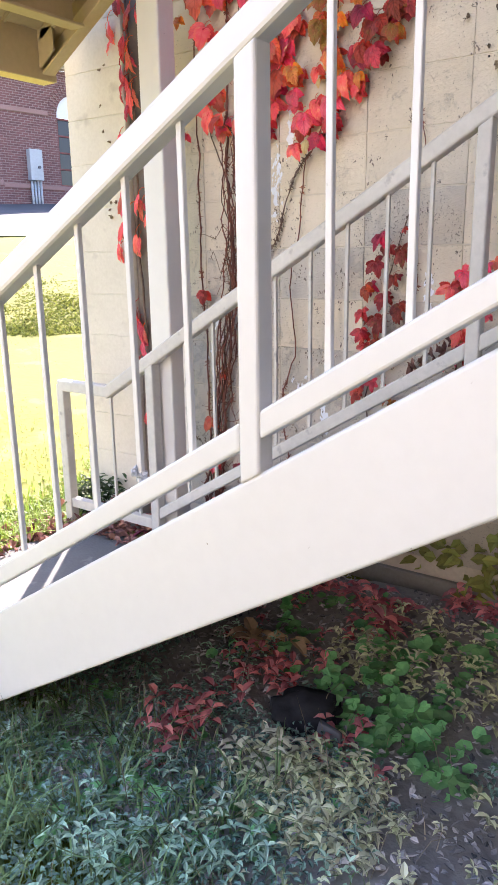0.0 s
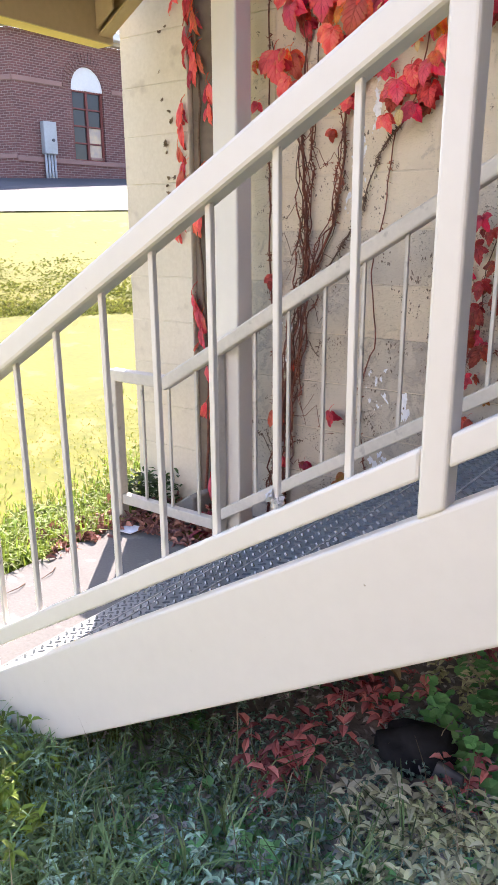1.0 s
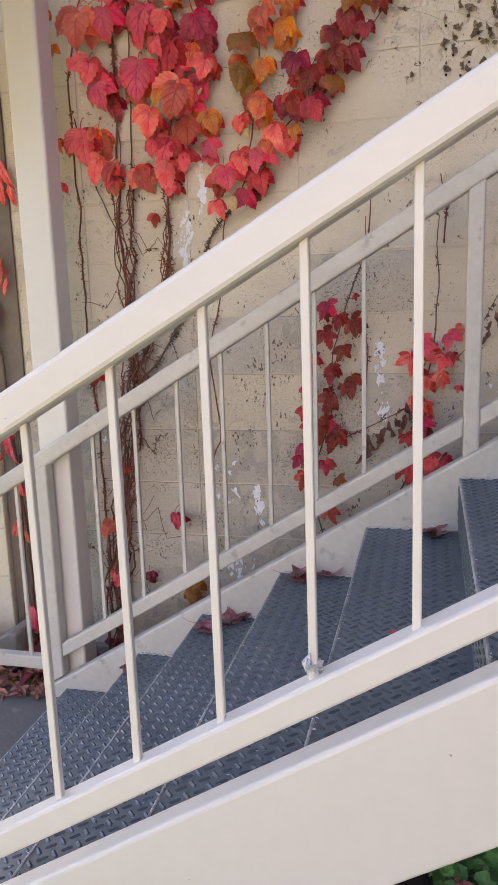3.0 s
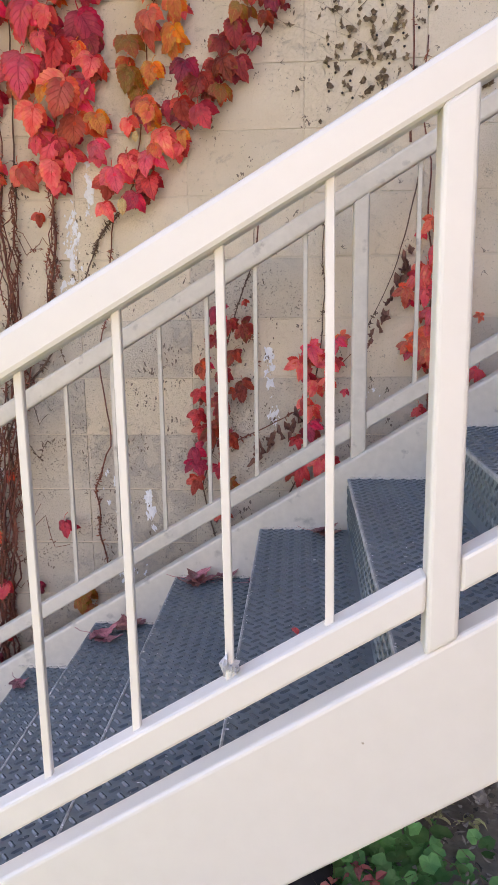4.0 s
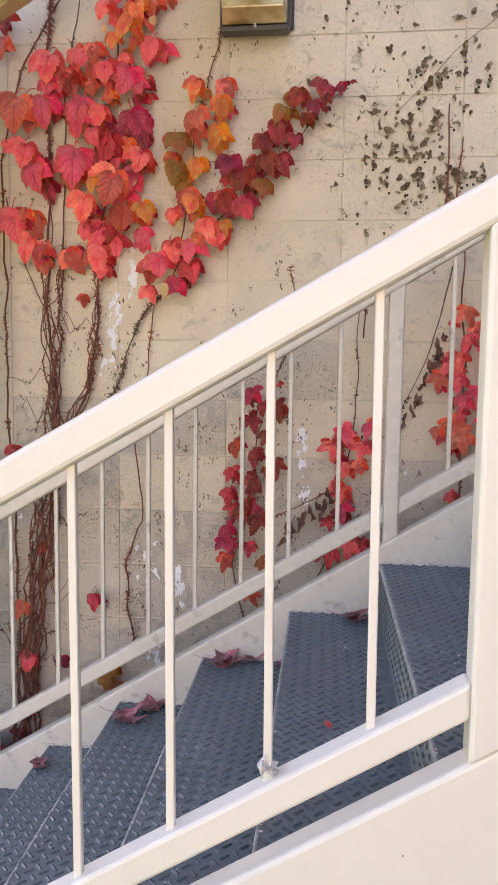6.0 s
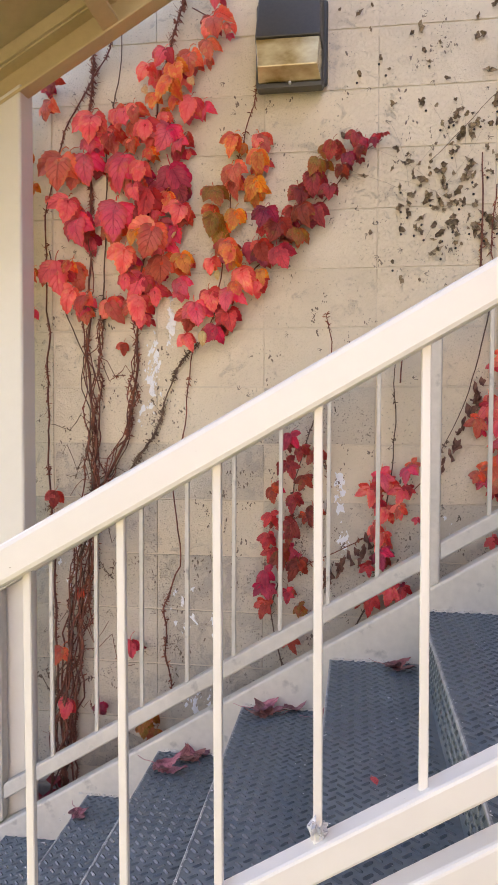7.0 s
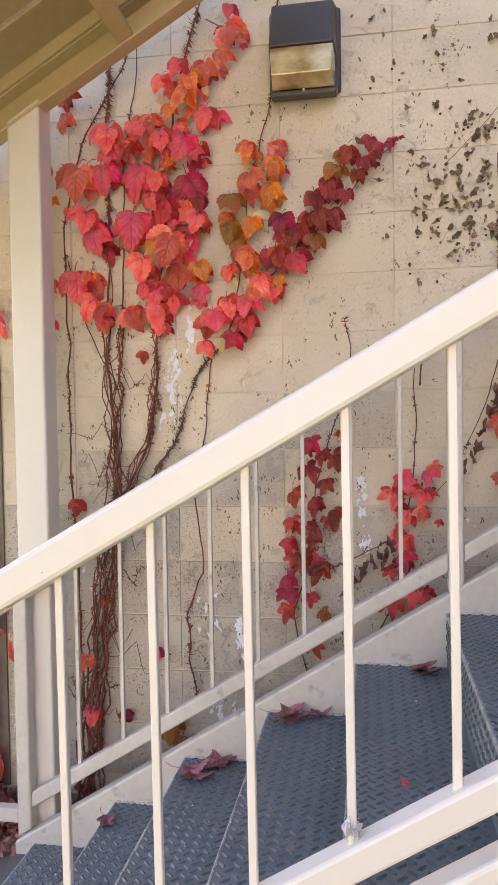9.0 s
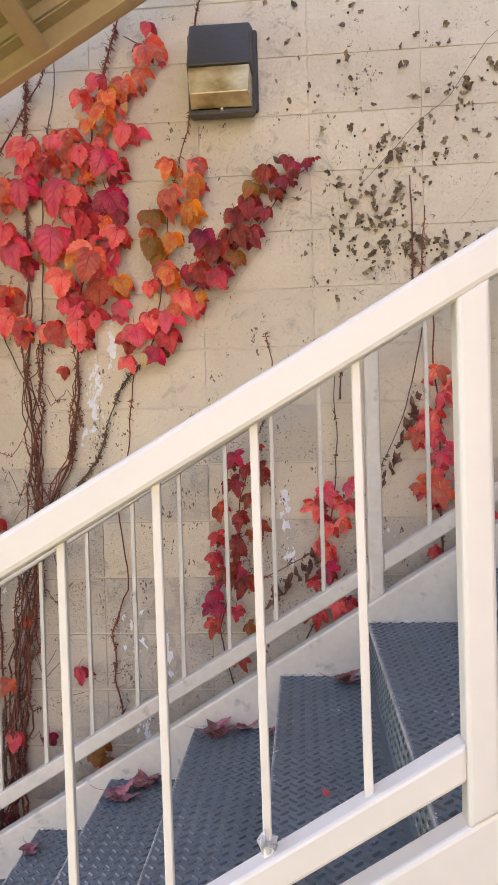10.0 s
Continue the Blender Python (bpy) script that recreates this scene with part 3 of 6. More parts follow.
def leaf_mat(name, a, b, rim, blotch, vein, rough=0.4, glow=0.16, vary=0.2):
    """An autumn leaf: blotched between two colours, tinted towards its rim, veined along its own length; every leaflet differs a little."""
    m = bpy.data.materials.new(name)
    m.use_nodes = True
    n, l = m.node_tree.nodes, m.node_tree.links
    p = n["Principled BSDF"]

    def op(kind, u, v=None, w=None):
        q = n.new("ShaderNodeMath")
        q.operation = kind
        for k, x in enumerate((u, v, w)):
            if isinstance(x, (int, float)):
                q.inputs[k].default_value = x
            elif x is not None:
                l.new(x, q.inputs[k])
        return q.outputs[0]

    def span(x, lo, hi, to0=0.0, to1=1.0):
        q = n.new("ShaderNodeMapRange")
        for k, w in (("From Min", lo), ("From Max", hi), ("To Min", to0), ("To Max", to1)):
            q.inputs[k].default_value = w
        l.new(x, q.inputs[0])
        return q.outputs[0]

    def mixed(fac, u, v):
        q = n.new("ShaderNodeMix")
        q.data_type = "RGBA"
        l.new(fac, q.inputs[0])
        for k, x in ((6, u), (7, v)):
            if isinstance(x, tuple):
                q.inputs[k].default_value = (*x, 1)
            else:
                l.new(x, q.inputs[k])
        return q.outputs[2]
    co, geo, info = n.new("ShaderNodeTexCoord"), n.new("ShaderNodeNewGeometry"), n.new("ShaderNodeObjectInfo")
    place = n.new("ShaderNodeVectorMath")
    place.operation = "ADD"
    l.new(co.outputs["Object"], place.inputs[0])
    l.new(op("MULTIPLY", info.outputs["Random"], 37.0), place.inputs[1])

    def field(scale, detail):
        q = n.new("ShaderNodeTexNoise")
        q.inputs["Scale"].default_value, q.inputs["Detail"].default_value = scale, detail
        l.new(place.outputs[0], q.inputs["Vector"])
        return q.outputs[0]
    uv = n.new("ShaderNodeSeparateXYZ")
    l.new(co.outputs["UV"], uv.inputs[0])
    au = op("ABSOLUTE", op("MULTIPLY", op("SUBTRACT", uv.outputs[0], 0.5), 2.0))
    along = uv.outputs[1]
    body = mixed(span(field(2.6, 5), 0.38, 0.62), a, b)
    body = mixed(span(field(4.0, 6), 0.56, 0.68, 0.0, 0.75), body, blotch)
    body = mixed(span(op("ADD", au, op("MULTIPLY", field(7.0, 3), 0.5)), 0.9, 1.35, 0.0, 0.8), body, rim)
    body = mixed(span(field(26.0, 3), 0.62, 0.72, 0.0, 0.45), body, vein)
    rib = span(au, 0.03, 0.075, 1.0, 0.0)
    ribs = span(op("SINE", op("MULTIPLY", op("SUBTRACT", along, op("MULTIPLY", au, 0.3)), 40.0)), 0.86, 1.0)
    net = op("MAXIMUM", rib, op("MULTIPLY", ribs, span(au, 0.75, 1.0, 0.8, 0.0)))
    body = mixed(op("MULTIPLY", net, 0.5), body, vein)
    hsv = n.new("ShaderNodeHueSaturation")
    both = op("FRACT", op("ADD", geo.outputs["Random Per Island"], info.outputs["Random"]))
    l.new(span(both, 0, 1, 1 - vary, 1 + vary), hsv.inputs["Value"])
    l.new(span(info.outputs["Random"], 0, 1, 0.482, 0.516), hsv.inputs["Hue"])
    l.new(span(geo.outputs["Random Per Island"], 0, 1, 0.9, 1.08), hsv.inputs["Saturation"])
    l.new(body, hsv.inputs["Color"])
    l.new(hsv.outputs[0], p.inputs["Base Color"])
    p.inputs["Roughness"].default_value, p.inputs["Specular IOR Level"].default_value = rough, 0.3
    bp = n.new("ShaderNodeBump")
    bp.inputs["Strength"].default_value, bp.inputs["Distance"].default_value = 0.7, 0.008
    l.new(op("SUBTRACT", op("MULTIPLY", field(11.0, 4), 0.8), net), bp.inputs["Height"])
    l.new(bp.outputs[0], p.inputs["Normal"])
    tr, ms = n.new("ShaderNodeBsdfTranslucent"), n.new("ShaderNodeMixShader")
    l.new(hsv.outputs[0], tr.inputs[0])
    ms.inputs[0].default_value = glow
    l.new(p.outputs[0], ms.inputs[1])
    l.new(tr.outputs[0], ms.inputs[2])
    l.new(ms.outputs[0], n["Material Output"].inputs[0])
    return m


RED = leaf_mat("red_leaf", (0.97, 0.15, 0.135), (0.89, 0.062, 0.075), (0.92, 0.19, 0.06), (0.93, 0.28, 0.15), (0.66, 0.05, 0.05), rough=0.4, vary=0.36)
CRIMSON = leaf_mat("crimson_leaf", (0.7, 0.05, 0.05), (0.48, 0.028, 0.036), (0.66, 0.06, 0.04), (0.7, 0.09, 0.06), (0.34, 0.016, 0.026), rough=0.4, vary=0.34)
ORANGE = leaf_mat("orange_leaf", (0.93, 0.26, 0.05), (0.88, 0.13, 0.055), (0.9, 0.4, 0.06), (0.9, 0.5, 0.09), (0.72, 0.1, 0.03), rough=0.4, vary=0.26)
OLIVE = leaf_mat("olive_leaf", (0.36, 0.2, 0.03), (0.42, 0.11, 0.03), (0.6, 0.13, 0.04), (0.22, 0.15, 0.025), (0.5, 0.32, 0.06), rough=0.38)
MAROON = leaf_mat("maroon_leaf", (0.44, 0.038, 0.04), (0.27, 0.022, 0.03), (0.5, 0.06, 0.035), (0.3, 0.13, 0.03), (0.12, 0.012, 0.014), rough=0.38, vary=0.28)
PALE = leaf_mat("pale_yellow_leaf", (0.9, 0.68, 0.32), (0.85, 0.55, 0.24), (0.85, 0.4, 0.16), (0.9, 0.75, 0.45), (0.7, 0.45, 0.15), rough=0.5, glow=0.25, vary=0.1)
BROWN = mat("dried_leaf", (0.32, 0.15, 0.11), (0.16, 0.08, 0.06), rough=0.8, fine=80, coarse=20, bump=0.3, vary=0.3)
GREY_DRY = mat("grey_dried_leaf", (0.43, 0.32, 0.21), (0.12, 0.085, 0.06), rough=0.9, fine=90, coarse=30, bump=0.3, vary=0.4)
BARK = mat("vine_bark", (0.28, 0.1, 0.066), (0.1, 0.038, 0.028), rough=0.85, fine=120, coarse=20, bump=0.6)
FRINGE = mat("rootlet_brown", (0.34, 0.105, 0.06), (0.14, 0.046, 0.03), rough=0.9, fine=90, coarse=12, bump=0, vary=0.35, island=True)
GREYBARK = mat("grey_vine_bark", (0.19, 0.12, 0.085), (0.09, 0.055, 0.04), rough=0.9, fine=120, coarse=20, bump=0.6)


def leaflet(bm, uv, rnd, angle, length, width, lean, out, curl, skew=0.0):
    """One toothed leaflet from the stalk's end: angle from straight down, lean towards the viewer (-y), out of the leaf's plane by out."""
    n = 13
    d, e = Vector((math.sin(angle), 0, -math.cos(angle))), Vector((math.cos(angle), 0, math.sin(angle)))
    f1, f2 = rnd.uniform(0, 6.3), rnd.uniform(0, 6.3)
    fold = rnd.uniform(-0.75, -0.3)
    rows = []
    for i in range(n + 1):
        v = i / n
        w = 2.08 * (v + 0.012) ** 0.58 * (1.001 - v) ** 0.78 * width * 0.5
        row = []
        for j in range(-3, 4):
            u = j / 3
            a = u * w * (1 + skew * (1 if j > 0 else -1))
            t = v * length
            if abs(j) == 3 and 1 < i < n:
                a *= 1.09 if i % 2 else 0.93
                t -= 0.02 * length if i % 2 == 0 else -0.012 * length
            y = out - lean * t + curl * (v - 0.35) ** 2 * length * 1.1
            y += fold * abs(a) + 1.3 * a * a / max(width, 0.1) + 0.02 * math.sin(15 * v + 2 * abs(u) + f1) * abs(u) + 0.014 * math.sin(9 * v + 5 * u + f2)
            co = d * t + e * (a + 0.05 * math.sin(3.0 * v + f2) * length * v)
            row.append((bm.verts.new((co.x, y, co.z)), (0.5 + 0.5 * u, v)))
        rows.append(row)
    for A, C in zip(rows, rows[1:]):
        for k in range(6):
            q = (A[k], A[k + 1], C[k + 1], C[k])
            f = bm.faces.new([x[0] for x in q])
            f.smooth = True
            for lp, x in zip(f.loops, q):
                lp[uv].uv = x[1]


def leaf_mesh(seed, kind="lobed"):
    """A creeper leaf hanging from its stalk: base at the origin, tip down, face towards -y; size 1."""
    rnd = random.Random(seed)
    bm = bmesh.new()
    uv = bm.loops.layers.uv.new("leaf")
    r = rnd.uniform
    if kind == "lobed":
        leaflet(bm, uv, rnd, r(-0.16, 0.16), r(0.84, 1.0), r(0.64, 0.76), r(-0.05, 0.3), 0.0, r(0.2, 1.1))
        for sgn in (-1, 1):
            leaflet(bm, uv, rnd, sgn * r(0.62, 0.95), r(0.62, 0.78), r(0.6, 0.72), r(-0.25, 0.2), r(0.012, 0.04), r(0.2, 1.2), -sgn * 0.2)
    elif kind == "palmate":
        leaflet(bm, uv, rnd, r(-0.2, 0.2), r(0.78, 0.92), r(0.42, 0.5), r(-0.1, 0.3), 0.0, r(0.0, 0.9))
        for sgn in (-1, 1):
            leaflet(bm, uv, rnd, sgn * r(0.6, 0.95), r(0.64, 0.78), r(0.4, 0.48), r(-0.2, 0.3), r(0.012, 0.03), r(0.0, 0.9), -sgn * 0.1)
            if r(0, 1) < 0.75:
                leaflet(bm, uv, rnd, sgn * r(1.45, 2.1), r(0.34, 0.52), r(0.32, 0.4), r(-0.1, 0.3), r(0.03, 0.05), r(0.0, 0.9))
    elif kind == "curled":
        leaflet(bm, uv, rnd, r(-0.2, 0.2), r(0.9, 1.0), r(0.5, 0.62), r(-0.05, 0.1), 0.0, r(-0.7, -0.3))
        for sgn in (-1, 1):
            leaflet(bm, uv, rnd, sgn * r(0.6, 0.85), r(0.6, 0.75), r(0.44, 0.54), r(0.0, 0.25), -0.02, r(-1.0, -0.4), -sgn * 0.15)
    else:
        leaflet(bm, uv, rnd, r(-0.2, 0.2), 0.95, r(0.5, 0.6), r(0.0, 0.2), 0.0, r(0.3, 0.8))
    if kind == "curled":
        swept(bm, [(0, 0.0, 0.0), (0.06, 0.02, 0.2), (0.02, 0.03, 0.45), (0.1, 0.03, 0.7)], 0.014, 0.009, 4)
    else:
        swept(bm, [(0, 0.0, 0.0), (0.02, 0.03, 0.16), (0.06, 0.14, 0.3), (0.07, 0.3, 0.37)], 0.014, 0.01, 4)
    me = bpy.data.meshes.new("leaf")
    bm.to_mesh(me)
    bm.free()
    return me


LEAVES, PALMATE, SINGLE = {}, {}, {}
for store, kind, count in ((LEAVES, "lobed", 6), (PALMATE, "palmate", 5), (SINGLE, "single", 3)):
    for m in (RED, CRIMSON, ORANGE, OLIVE, MAROON, PALE):
        store[m.name] = []
        for k in range(count):
            me = leaf_mesh(k + 1, kind)
            me.materials.append(m)
            store[m.name].append(me)


def leaf(parent, x, z, size, palette, rnd, off=None, droop=0.0, slim=1.0, forms=None):
    """Hang one leaf on the wall at (x, z) as a part of its vine."""
    m = rnd.choice(palette)
    forms = forms or (SINGLE if m is PALE else LEAVES)
    ob = new("leaf", rnd.choice(forms[m.name]))
    ob.parent = parent
    y = WY - (off if off is not None else rnd.uniform(0.04, 0.12))
    rot = Euler((radians(rnd.uniform(-34, 2) + droop), radians(rnd.uniform(-24, 24)), radians(rnd.uniform(-24, 24))))
    ob.matrix_local = Matrix.LocRotScale((x, y, z + size * 0.36), rot, (size * slim, size, size))
    return ob


def wander(pts, step=0.05, amp=0.008, seed=0, y=0.018):
    """Points along a polyline of (x, z) on the wall, with a natural wobble."""
    out = []
    for (x0, z0), (x1, z1) in zip(pts, pts[1:]):
        n = max(2, int(math.hypot(x1 - x0, z1 - z0) / step))
        for i in range(n):
            t = i / n
            x, z = x0 + (x1 - x0) * t, z0 + (z1 - z0) * t
            out.append((x + amp * noise.noise((x * 9, z * 9, seed)), WY - y - 0.3 * amp * (1 + noise.noise((z * 12, seed, 1.0))), z + amp * noise.noise((z * 9, x * 9, seed + 5))))
    x, z = pts[-1]
    out.append((x, WY - y, z))
    return out


def stem(parent, pts, r0, r1, material, seed, fuzz=0, name="stem", amp=0.008, y=0.018, shag=1.0):
    """A stem on the wall, and short rootlets that fringe it."""
    path = wander(pts, 0.04, amp, seed, y)
    bm = bmesh.new()
    swept(bm, path, r0, r1, 6)
    ob = part(name, bm, material, parent, smooth=True)
    if fuzz:
        rnd = random.Random(seed)
        soup = Soup()
        spans = list(zip(path, path[1:]))
        for k in range(int(fuzz * 3)):
            i = rnd.randrange(len(spans))
            if noise.noise((spans[i][0][0] * 9, spans[i][0][2] * 9, seed * 1.7)) < 0.0:
                continue
            p = Vector(spans[i][0]).lerp(Vector(spans[i][1]), rnd.random())
            d = Vector((rnd.choice((-1, 1)) * rnd.uniform(0.1, 0.7), rnd.uniform(-0.5, 0.6), rnd.uniform(-1.2, 0.9)))
            long = rnd.random() < 0.12
            soup.leaf(p, d, (0, -1, 0.2), shag * (rnd.uniform(0.018, 0.036) if long else rnd.uniform(0.006, 0.02)), shag * (0.0015 if long else rnd.uniform(0.0024, 0.0056)), 0.2, rnd.uniform(-0.3, 0.8))
        soup.done("root_fringe", FRINGE if material is BARK else material, "", "", parent=ob)
    return ob


def vine(label):
    return thing("creeper_vine", label, "climbing plant", "creeper on the wall")


KINDS = {"R": RED, "C": CRIMSON, "O": ORANGE, "L": OLIVE, "M": MAROON, "Y": PALE}


def hang(parent, rows, seed, fit=1.0, forms=None):
    """Hang leaves at their (kind, x, z, width); upper leaves lap over lower ones."""
    rnd = random.Random(seed)
    for kind, x, z, w in rows:
        leaf(parent, x, z, fit * w * rnd.uniform(0.9, 1.06), [KINDS[kind]], rnd, 0.05 + rnd.uniform(0, 0.05) + (0.015 if kind in "OY" else 0), forms=forms)
        for k in range(0 if kind == "Y" or w < 0.05 else 1 if w < 0.08 else 2):
            under = {"R": [RED, CRIMSON, RED], "C": [CRIMSON, MAROON], "O": [ORANGE, RED], "L": [OLIVE, ORANGE], "M": [MAROON, MAROON, CRIMSON]}[kind]
            leaf(parent, x + rnd.uniform(-0.38, 0.38) * w, z - rnd.uniform(-0.25, 0.42) * w, fit * w * rnd.uniform(0.5, 0.8), under, rnd, 0.028 + 0.012 * k, forms=forms)


big = vine("large creeper with a cascade of scarlet leaves on fuzzy stems")
ups = ([(-0.925, 1.4), (-0.93, 1.55), (-0.955, 1.75), (-0.94, 1.95), (-0.93, 2.25)], [(-0.86, 1.32), (-0.80, 1.45), (-0.765, 1.65), (-0.75, 1.9)], [(-0.915, 1.45), (-0.905, 1.65), (-0.89, 1.9)])
for k in range(13):
    q = random.Random(k)
    dx = q.uniform(-0.05, 0.05)
    low = [(x + dx + q.uniform(-0.016, 0.016), z + q.uniform(-0.05, 0.05)) for x, z in ((-1.05, 0.05), (-1.05, 0.25), (-1.03, 0.45), (-1.0, 0.65), (-0.975, 0.85), (-0.95, 1.02), (-0.92, 1.2))]
    stem(big, low + [(x + q.uniform(-0.015, 0.015), z) for x, z in ups[k % 3][:2 + q.randint(1, 3)]], q.uniform(0.0028, 0.006), 0.002, GREYBARK if k % 5 == 4 else BARK, k, 170, amp=0.04, y=0.012 + 0.012 * (k % 4))
stem(big, [(-0.92, 1.2), *ups[0], (-0.94, 2.47), (-0.925, 2.9)], 0.0055, 0.003, BARK, 21, 420, amp=0.014, shag=1.25)
stem(big, [(-0.92, 1.2), *ups[1], (-0.711, 2.456), (-0.665, 2.75), (-0.6, 2.95), (-0.55, 3.15)], 0.0055, 0.003, BARK, 22, 450, amp=0.014, shag=1.25)
stem(big, [(-0.90, 1.2), (-0.84, 1.25), (-0.70, 1.45), (-0.60, 1.70), (-0.53, 1.80)], 0.004, 0.002, GREYBARK, 23, 200, amp=0.016)
stem(big, [(-1.06, 0.1), (-1.08, 0.6), (-1.08, 1.0), (-1.11, 1.3), (-1.105, 1.65), (-1.105, 1.84), (-1.115, 2.27), (-1.04, 2.58), (-0.86, 2.88), (-0.82, 3.1)], 0.0045, 0.0025, BARK, 24, 330, amp=0.016)
stem(big, [(-0.89, 1.85), (-0.88, 2.2), (-0.87, 2.5), (-0.83, 2.75), (-0.79, 3.05)], 0.0032, 0.002, GREYBARK, 25, 90, amp=0.014)
stem(big, [(-1.1, 2.15), (-1.03, 1.9), (-0.95, 1.73)], 0.0025, 0.002, GREYBARK, 26)
stem(big, [(-0.55, 3.0), (-0.5, 2.97), (-0.46, 2.94)], 0.002, 0.0015, BARK, 30)
q = random.Random(44)
for k in range(22):
    z = q.uniform(0.3, 1.75)
    x = (-1.05 if z < 0.5 else -0.97 if z < 1 else -0.93) + q.uniform(-0.05, 0.05)
    sx = q.choice((-1, 1, 1))
    pts = [(x, z)]
    for j in range(q.randint(2, 4)):
        pts.append((pts[-1][0] + sx * q.uniform(0.015, 0.06), pts[-1][1] + q.uniform(-0.12, 0.10)))
    stem(big, pts, 0.0016, 0.001, BARK if k % 2 else GREYBARK, 300 + k, 10, amp=0.015, name="tendril")
UPPER = (
    ("R", -1.03, 2.43, 0.164), ("R", -0.94, 2.44, 0.113), ("R", -0.91, 2.58, 0.129), ("R", -0.86, 2.54, 0.118), ("R", -0.92, 2.51, 0.090), ("R", -0.99, 2.28, 0.120),
    ("R", -0.97, 2.21, 0.135), ("R", -1.05, 2.05, 0.145), ("O", -0.99, 2.07, 0.070), ("R", -0.98, 1.96, 0.101), ("R", -0.93, 1.94, 0.104), ("R", -0.86, 1.92, 0.112),
    ("R", -0.47, 2.91, 0.121), ("R", -0.45, 2.99, 0.061), ("R", -0.40, 2.89, 0.056), ("R", -0.55, 2.79, 0.119), ("R", -0.49, 2.83, 0.077), ("R", -0.63, 2.80, 0.083),
    ("O", -0.60, 2.75, 0.096), ("R", -0.70, 2.76, 0.088), ("Y", -0.55, 2.72, 0.057), ("Y", -0.71, 2.68, 0.058), ("O", -0.61, 2.69, 0.107), ("R", -0.54, 2.63, 0.103),
    ("O", -0.67, 2.65, 0.071), ("R", -1.08, 2.66, 0.088), ("C", -1.07, 2.73, 0.079), ("O", -1.13, 2.46, 0.054), ("O", -1.12, 2.35, 0.053), ("O", -1.13, 2.05, 0.049),
    ("R", -1.15, 1.91, 0.049),
)
hang(big, UPPER, 3)
CASCADE = (
    ("R", -0.80, 2.61, 0.114), ("R", -0.75, 2.62, 0.076), ("R", -0.71, 2.55, 0.110), ("R", -0.64, 2.60, 0.063), ("R", -0.62, 2.53, 0.132), ("R", -0.58, 2.48, 0.075),
    ("R", -0.77, 2.51, 0.072), ("O", -0.70, 2.47, 0.063), ("R", -0.79, 2.43, 0.132), ("R", -0.72, 2.41, 0.084), ("C", -0.62, 2.38, 0.145), ("R", -0.76, 2.34, 0.089),
    ("C", -0.70, 2.30, 0.126), ("O", -0.63, 2.31, 0.067), ("R", -0.58, 2.26, 0.103), ("R", -0.68, 2.26, 0.059), ("R", -0.82, 2.25, 0.162), ("O", -0.74, 2.17, 0.068),
    ("R", -0.67, 2.17, 0.159), ("Y", -0.60, 2.18, 0.034), ("R", -0.78, 2.10, 0.119), ("C", -0.65, 2.06, 0.130), ("O", -0.58, 2.08, 0.083), ("R", -0.59, 2.00, 0.079),
    ("R", -0.73, 2.01, 0.115), ("R", -0.79, 2.02, 0.077), ("R", -0.74, 1.93, 0.106), ("R", -0.72, 1.88, 0.064),
)
hang(big, CASCADE, 4)
rnd = random.Random(5)
for x, z, s, m in ((-1.07, 1.22, 0.07, CRIMSON), (-0.78, 0.66, 0.08, CRIMSON), (-1.05, 0.62, 0.08, RED), (-1.02, 0.42, 0.08, RED), (-1.04, 0.22, 0.06, RED), (-0.97, 0.86, 0.05, CRIMSON), (-0.90, 0.42, 0.06, MAROON), (-0.80, 1.78, 0.05, CRIMSON)):
    leaf(big, x, z, s, [m], rnd, 0.05)

for x, z in ((-0.73, 0.36), (-0.68, 0.33), (-0.70, 0.40)):
    leaf(big, x, z, 0.07, [OLIVE], rnd, 0.05)

orange = vine("creeper strand with orange and olive autumn leaves under the lamp")
stem(orange, [(-0.3, 2.72), (-0.325, 2.64), (-0.354, 2.55), (-0.406, 2.357), (-0.46, 1.91), (-0.546, 1.769), (-0.579, 1.50), (-0.62, 1.26), (-0.59, 0.97), (-0.66, 0.82), (-0.65, 0.62), (-0.62, 0.45)], 0.0022, 0.003, BARK, 31, 200, amp=0.016)
STRAND = (
    ("O", -0.38, 2.49, 0.085), ("R", -0.30, 2.50, 0.080), ("O", -0.30, 2.43, 0.088), ("R", -0.39, 2.38, 0.105), ("O", -0.31, 2.34, 0.092), ("L", -0.46, 2.31, 0.102),
    ("L", -0.46, 2.22, 0.102), ("O", -0.38, 2.23, 0.089), ("R", -0.42, 2.13, 0.090), ("O", -0.39, 2.10, 0.093), ("R", -0.47, 2.07, 0.074), ("Y", -0.44, 2.03, 0.041),
    ("R", -0.36, 2.02, 0.101), ("C", -0.30, 2.12, 0.113), ("C", -0.23, 2.09, 0.092), ("R", -0.29, 2.00, 0.080), ("O", -0.29, 2.03, 0.064), ("R", -0.48, 1.95, 0.095),
    ("R", -0.40, 1.95, 0.089), ("O", -0.38, 1.98, 0.069), ("R", -0.53, 1.90, 0.119), ("C", -0.41, 1.88, 0.094), ("R", -0.56, 1.80, 0.075), ("C", -0.45, 1.82, 0.082),
    ("Y", -0.49, 1.81, 0.062),
)
hang(orange, STRAND, 12)

